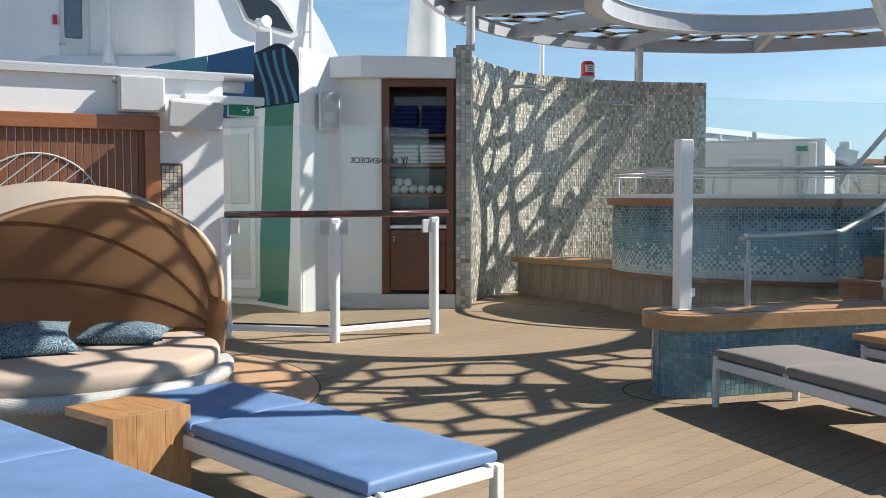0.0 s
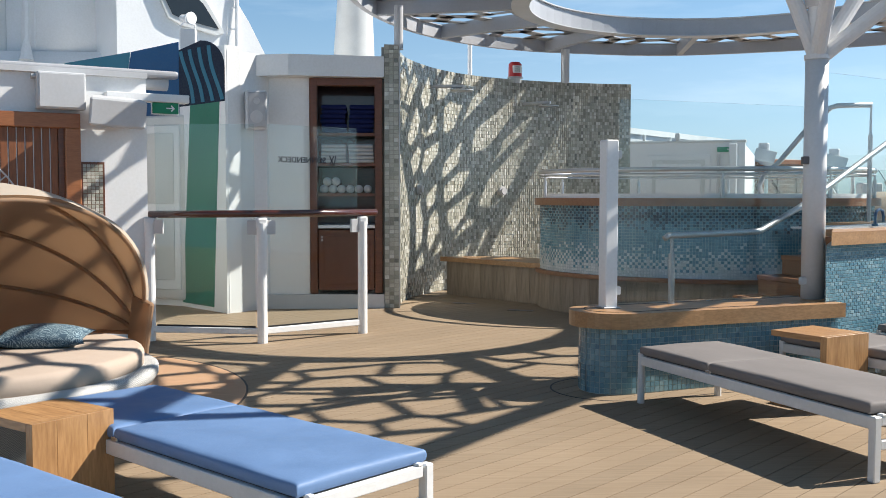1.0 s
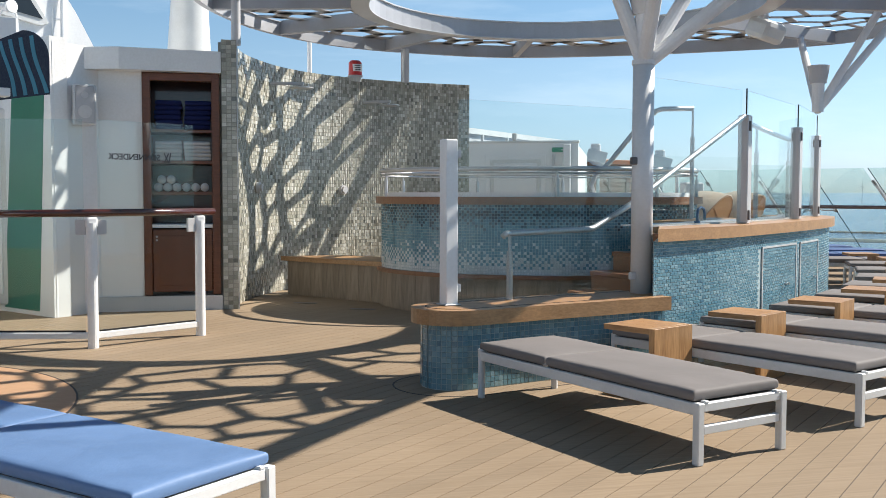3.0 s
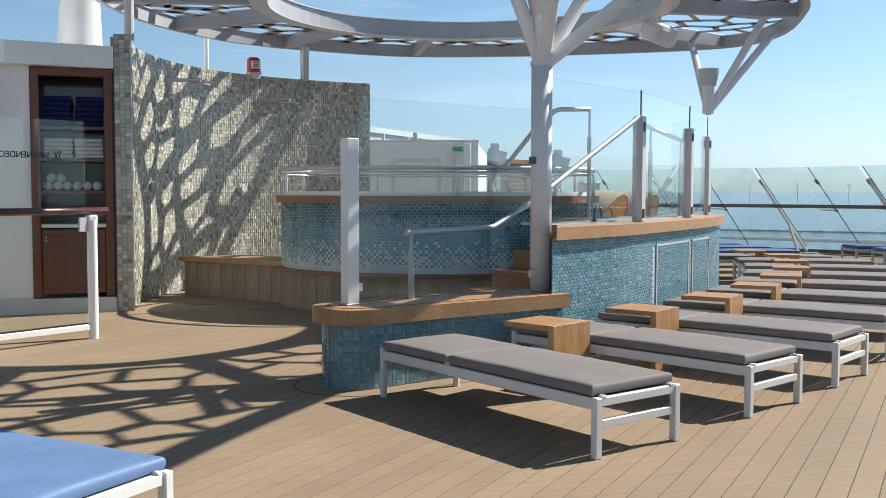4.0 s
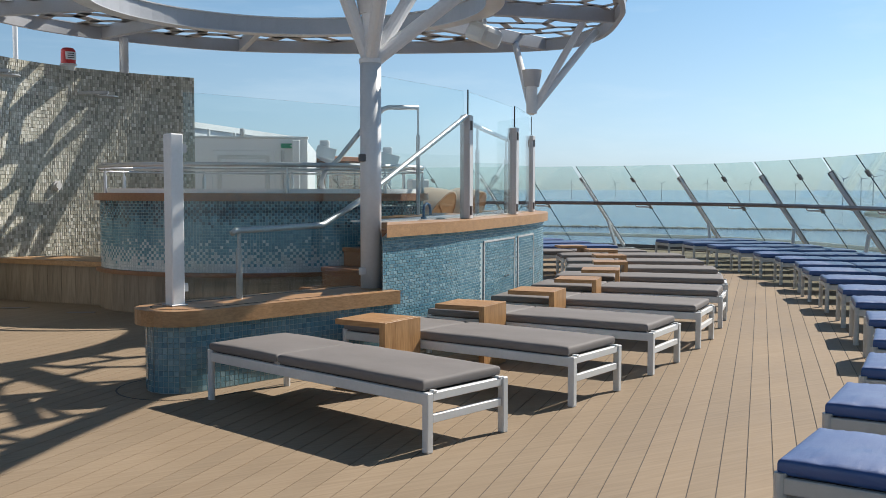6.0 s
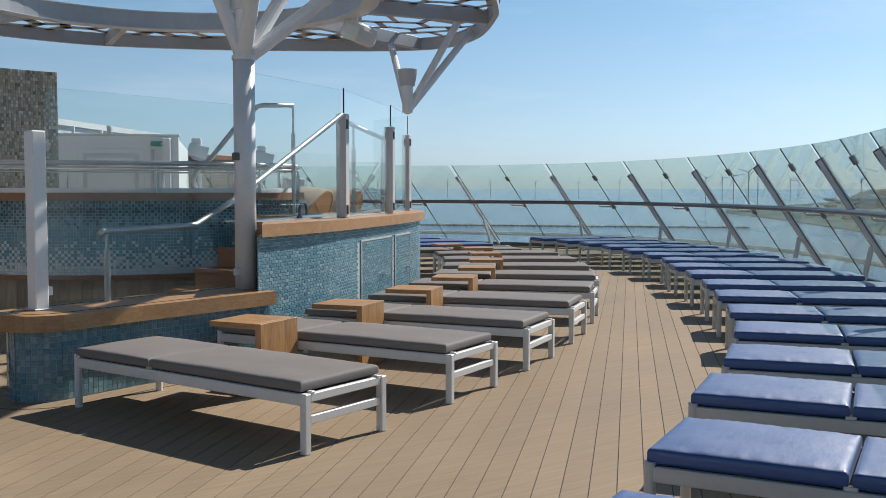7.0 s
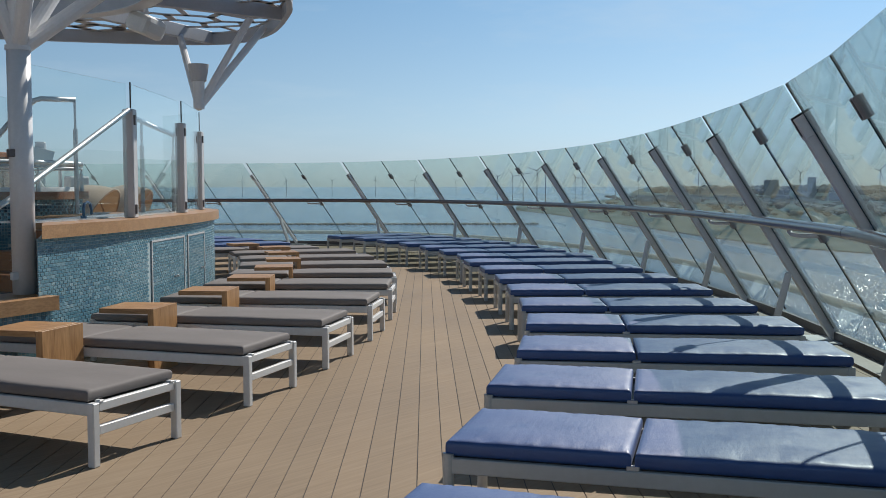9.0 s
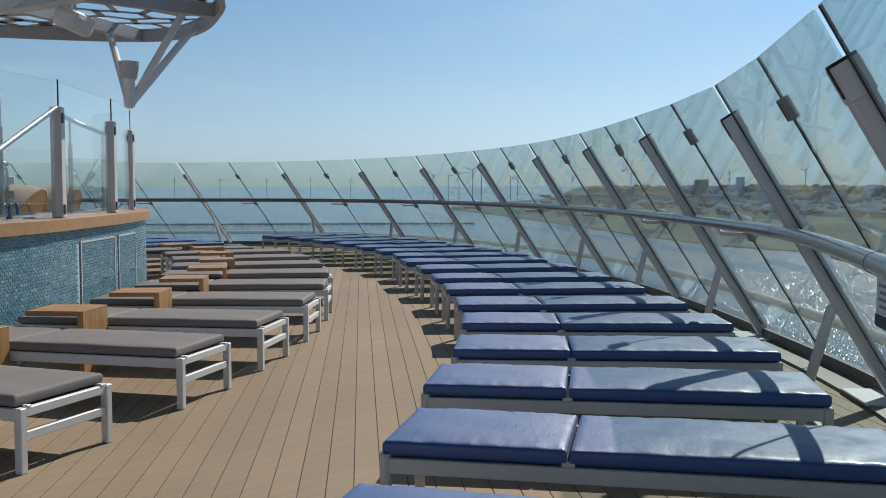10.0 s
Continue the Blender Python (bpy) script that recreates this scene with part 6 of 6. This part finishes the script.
pillow((-2.3, 5.28, 0.572), 30, 16, (0.6, 0.42))
pillow((-1.87, 5.7, 0.543), 4, 5, (0.52, 0.34))
for x, y, rz in ((9.75, 18.0, 46), (11.3, 19.35, 43)):
    day_bed((x, y, 0), rz, "round wicker day bed with a cream hood at the far end")


# ---- sun loungers ----
def lounger(name, label, pad, frame_mat, group, length=1.98, width=0.66, split=0.72, seed=0, pucker=0.002, h=0.315, thick=0.058, inset=0.05, puff=0.011):
    """Built with its foot end at the origin's edge y = 0, head towards +y, centred in x."""
    t = thing(name, label, "sun lounger", group)
    leg = 0.044
    for x in (-1, 1):
        part("side_rail", boxed((0.03, length - 0.02, 0.06), (x * (width / 2 - 0.022), length / 2, h - 0.034), bevel=0.004), frame_mat, t)
        part("leg", boxed((leg, leg, h), (x * (width / 2 - leg / 2), 0.025, h / 2), bevel=0.005), frame_mat, t)
        post = rod(bmesh.new(), (x * (width / 2 - leg / 2), length - 0.03, 0), (x * (width / 2 - leg / 2), length - 0.03, h + 0.012), leg * 0.52, seg=14)
        part("leg", post, frame_mat, t)
    part("end_rail", boxed((width - 0.1, 0.03, 0.045), (0, 0.025, h - 0.024), bevel=0.004), frame_mat, t)
    part("foot_stretcher", boxed((width - 0.1, 0.03, 0.045), (0, 0.025, h * 0.56), bevel=0.004), frame_mat, t)
    part("end_rail", boxed((width - 0.1, 0.03, 0.045), (0, length - 0.035, h - 0.024), bevel=0.004), frame_mat, t)
    part("sling", boxed((width - 0.1, length - 0.1, 0.012), (0, length / 2, h - 0.012)), DARKSTEEL, t)
    cut = length - split
    for nm, y0, y1, sd in (("seat_pad", inset, cut - 0.006, 1), ("head_pad", cut + 0.006, length - 0.02, 2)):
        p = part(nm, pad_mesh(y1 - y0, width - 0.03, thick, 0.019, puff, sd + seed, pucker), pad, t, smooth=True)
        p.matrix_basis = pose(0, (y0 + y1) / 2, h, 0, 0, 90)
    for x in (-1, 1):
        part("hinge", boxed((0.02, 0.05, 0.02), (x * (width / 2 - 0.025), cut, h + 0.004), bevel=0.003), STEEL, t)
        part("corner_cap", boxed((0.028, 0.036, 0.012), (x * (width / 2 - 0.066), 0.026, h + 0.003), bevel=0.003), frame_mat, t)
    return t


def place(x, y, ang):
    """Foot-end midpoint and the angle of the foot edge."""
    return pose(x, y, 0, 0, 0, ang)


ROW = [(2.66, 4.48, 18.5), (3.97, 5.045, 24), (5.11, 5.66, 30), (6.27, 6.43, 35.5), (7.36, 7.31, 41), (8.37, 8.28, 46), (9.29, 9.34, 51), (10.11, 10.47, 56), (10.83, 11.67, 61), (11.05, 12.85, 66), (11.42, 14.15, 71), (11.75, 15.4, 76), (11.95, 16.6, 81), (12.0, 17.7, 86)]
grey = lounger("sun_lounger", "white-framed sun lounger with a taupe grey cushion", GREY, FRAMEWHITE, "grey loungers along the bar")
grey.matrix_basis = place(*ROW[0])
for r in ROW[1:10]:
    copy_thing(grey, place(*r))
navy = lounger("sun_lounger", "grey-framed sun lounger with a glossy blue cushion", BLUE, FRAMEGREY, "blue loungers along the windscreen", 1.965, 0.62, 0.73, 5, 0.007, 0.322, 0.064, 0.012, 0.012)
# head corner on the near side and the bearing of each lounger, then on along the rail
HEADS = [(1.78, 1.96, 113), (2.77, 2.48, 116.5), (3.71, 3.05, 120), (4.64, 3.58, 124), (5.59, 4.23, 126), (6.45, 4.92, 130), (7.37, 5.76, 132), (8.2, 6.56, 134), (9.06, 7.47, 136.5), (9.8, 8.34, 139)]
spots = []
for x, y, bearing in HEADS:
    u = Vector((math.cos(radians(bearing)), math.sin(radians(bearing))))
    foot = Vector((x, y)) - u * 1.945 - left_of(u) * 0.295
    spots.append(place(foot[0], foot[1], bearing - 90))
rail = paced(screen_line(1.08, 16), 0.02)
start = min(range(len(rail)), key=lambda k: (rail[k][0] - Vector((3.63, 0.65))).length)
for step in range(9, 18):
    k = int(start + step * 1.245 / 0.02)
    if k < len(rail):
        p = rail[k][0]
        w = (rail[min(k + 60, len(rail) - 1)][0] - rail[max(k - 60, 0)][0]).normalized()
        foot = p + left_of(w) * 0.34 + w * 0.3
        if (foot + left_of(w) * 1.96)[1] > 15.3:
            break
        spots.append(place(foot[0], foot[1], math.degrees(math.atan2(w[1], w[0])) - 5))
navy.matrix_basis = spots[0]
for m in spots[1:]:
    copy_thing(navy, m)
for r in ROW[10:]:
    copy_thing(navy, place(*r))
pale = lounger("sun_lounger", "white-framed sun lounger with a light blue canvas cushion", BLUEPALE, FRAMEWHITE, "blue loungers beside the day bed", 1.95, 0.66, 0.74, 11, h=0.34, thick=0.054, inset=0.028)
pale.matrix_basis = place(-0.004, 3.43, 43.5)
copy_thing(pale, place(-0.72, 2.65, 47))


def side_table(w=0.42, h=0.48):
    """A hooped block: staves up the front, over the top and along the ground."""
    t = thing("side_table", "solid teak block side table between two loungers", "side table", "teak side tables")
    cuts = (-0.5, -0.21, 0.16, 0.5)
    for a, b in zip(cuts, cuts[1:]):
        x, wide = w * (a + b) / 2, w * (b - a) - 0.0006
        part("top_board", boxed((wide, w - 0.046, 0.036), (x, 0.023, h - 0.018), bevel=0.0008), TEAKPALE, t)
        part("upright_board", boxed((wide, 0.045, h), (x, 0.0225 - w / 2, h / 2), bevel=0.0008), TEAKUP, t)
        part("base_board", boxed((wide, w - 0.046, 0.036), (x, 0.023, 0.018), bevel=0.002), TEAKPALE, t)
    return t


block = side_table()
for x, y, ang in ROW[1:10]:
    e, a = Vector((math.cos(radians(ang)), math.sin(radians(ang)))), Vector((-math.sin(radians(ang)), math.cos(radians(ang))))
    p = Vector((x, y)) + e * -0.575 + a * 1.4
    m = pose(*p, 0, 0, 0, ang + 4)
    if x < 4:
        block.matrix_basis = m
    else:
        copy_thing(block, m)
small = side_table(0.37, 0.46)
small.matrix_basis = pose(-1.34, 4.13, 0, 0, 0, 50)

# ---- plain walls that close the place behind ----
wall_piece("wall_closing", (-14, -6), (-14, 10), 0.0, 2.6, WHITE, "plain white deckhouse wall behind the walk")
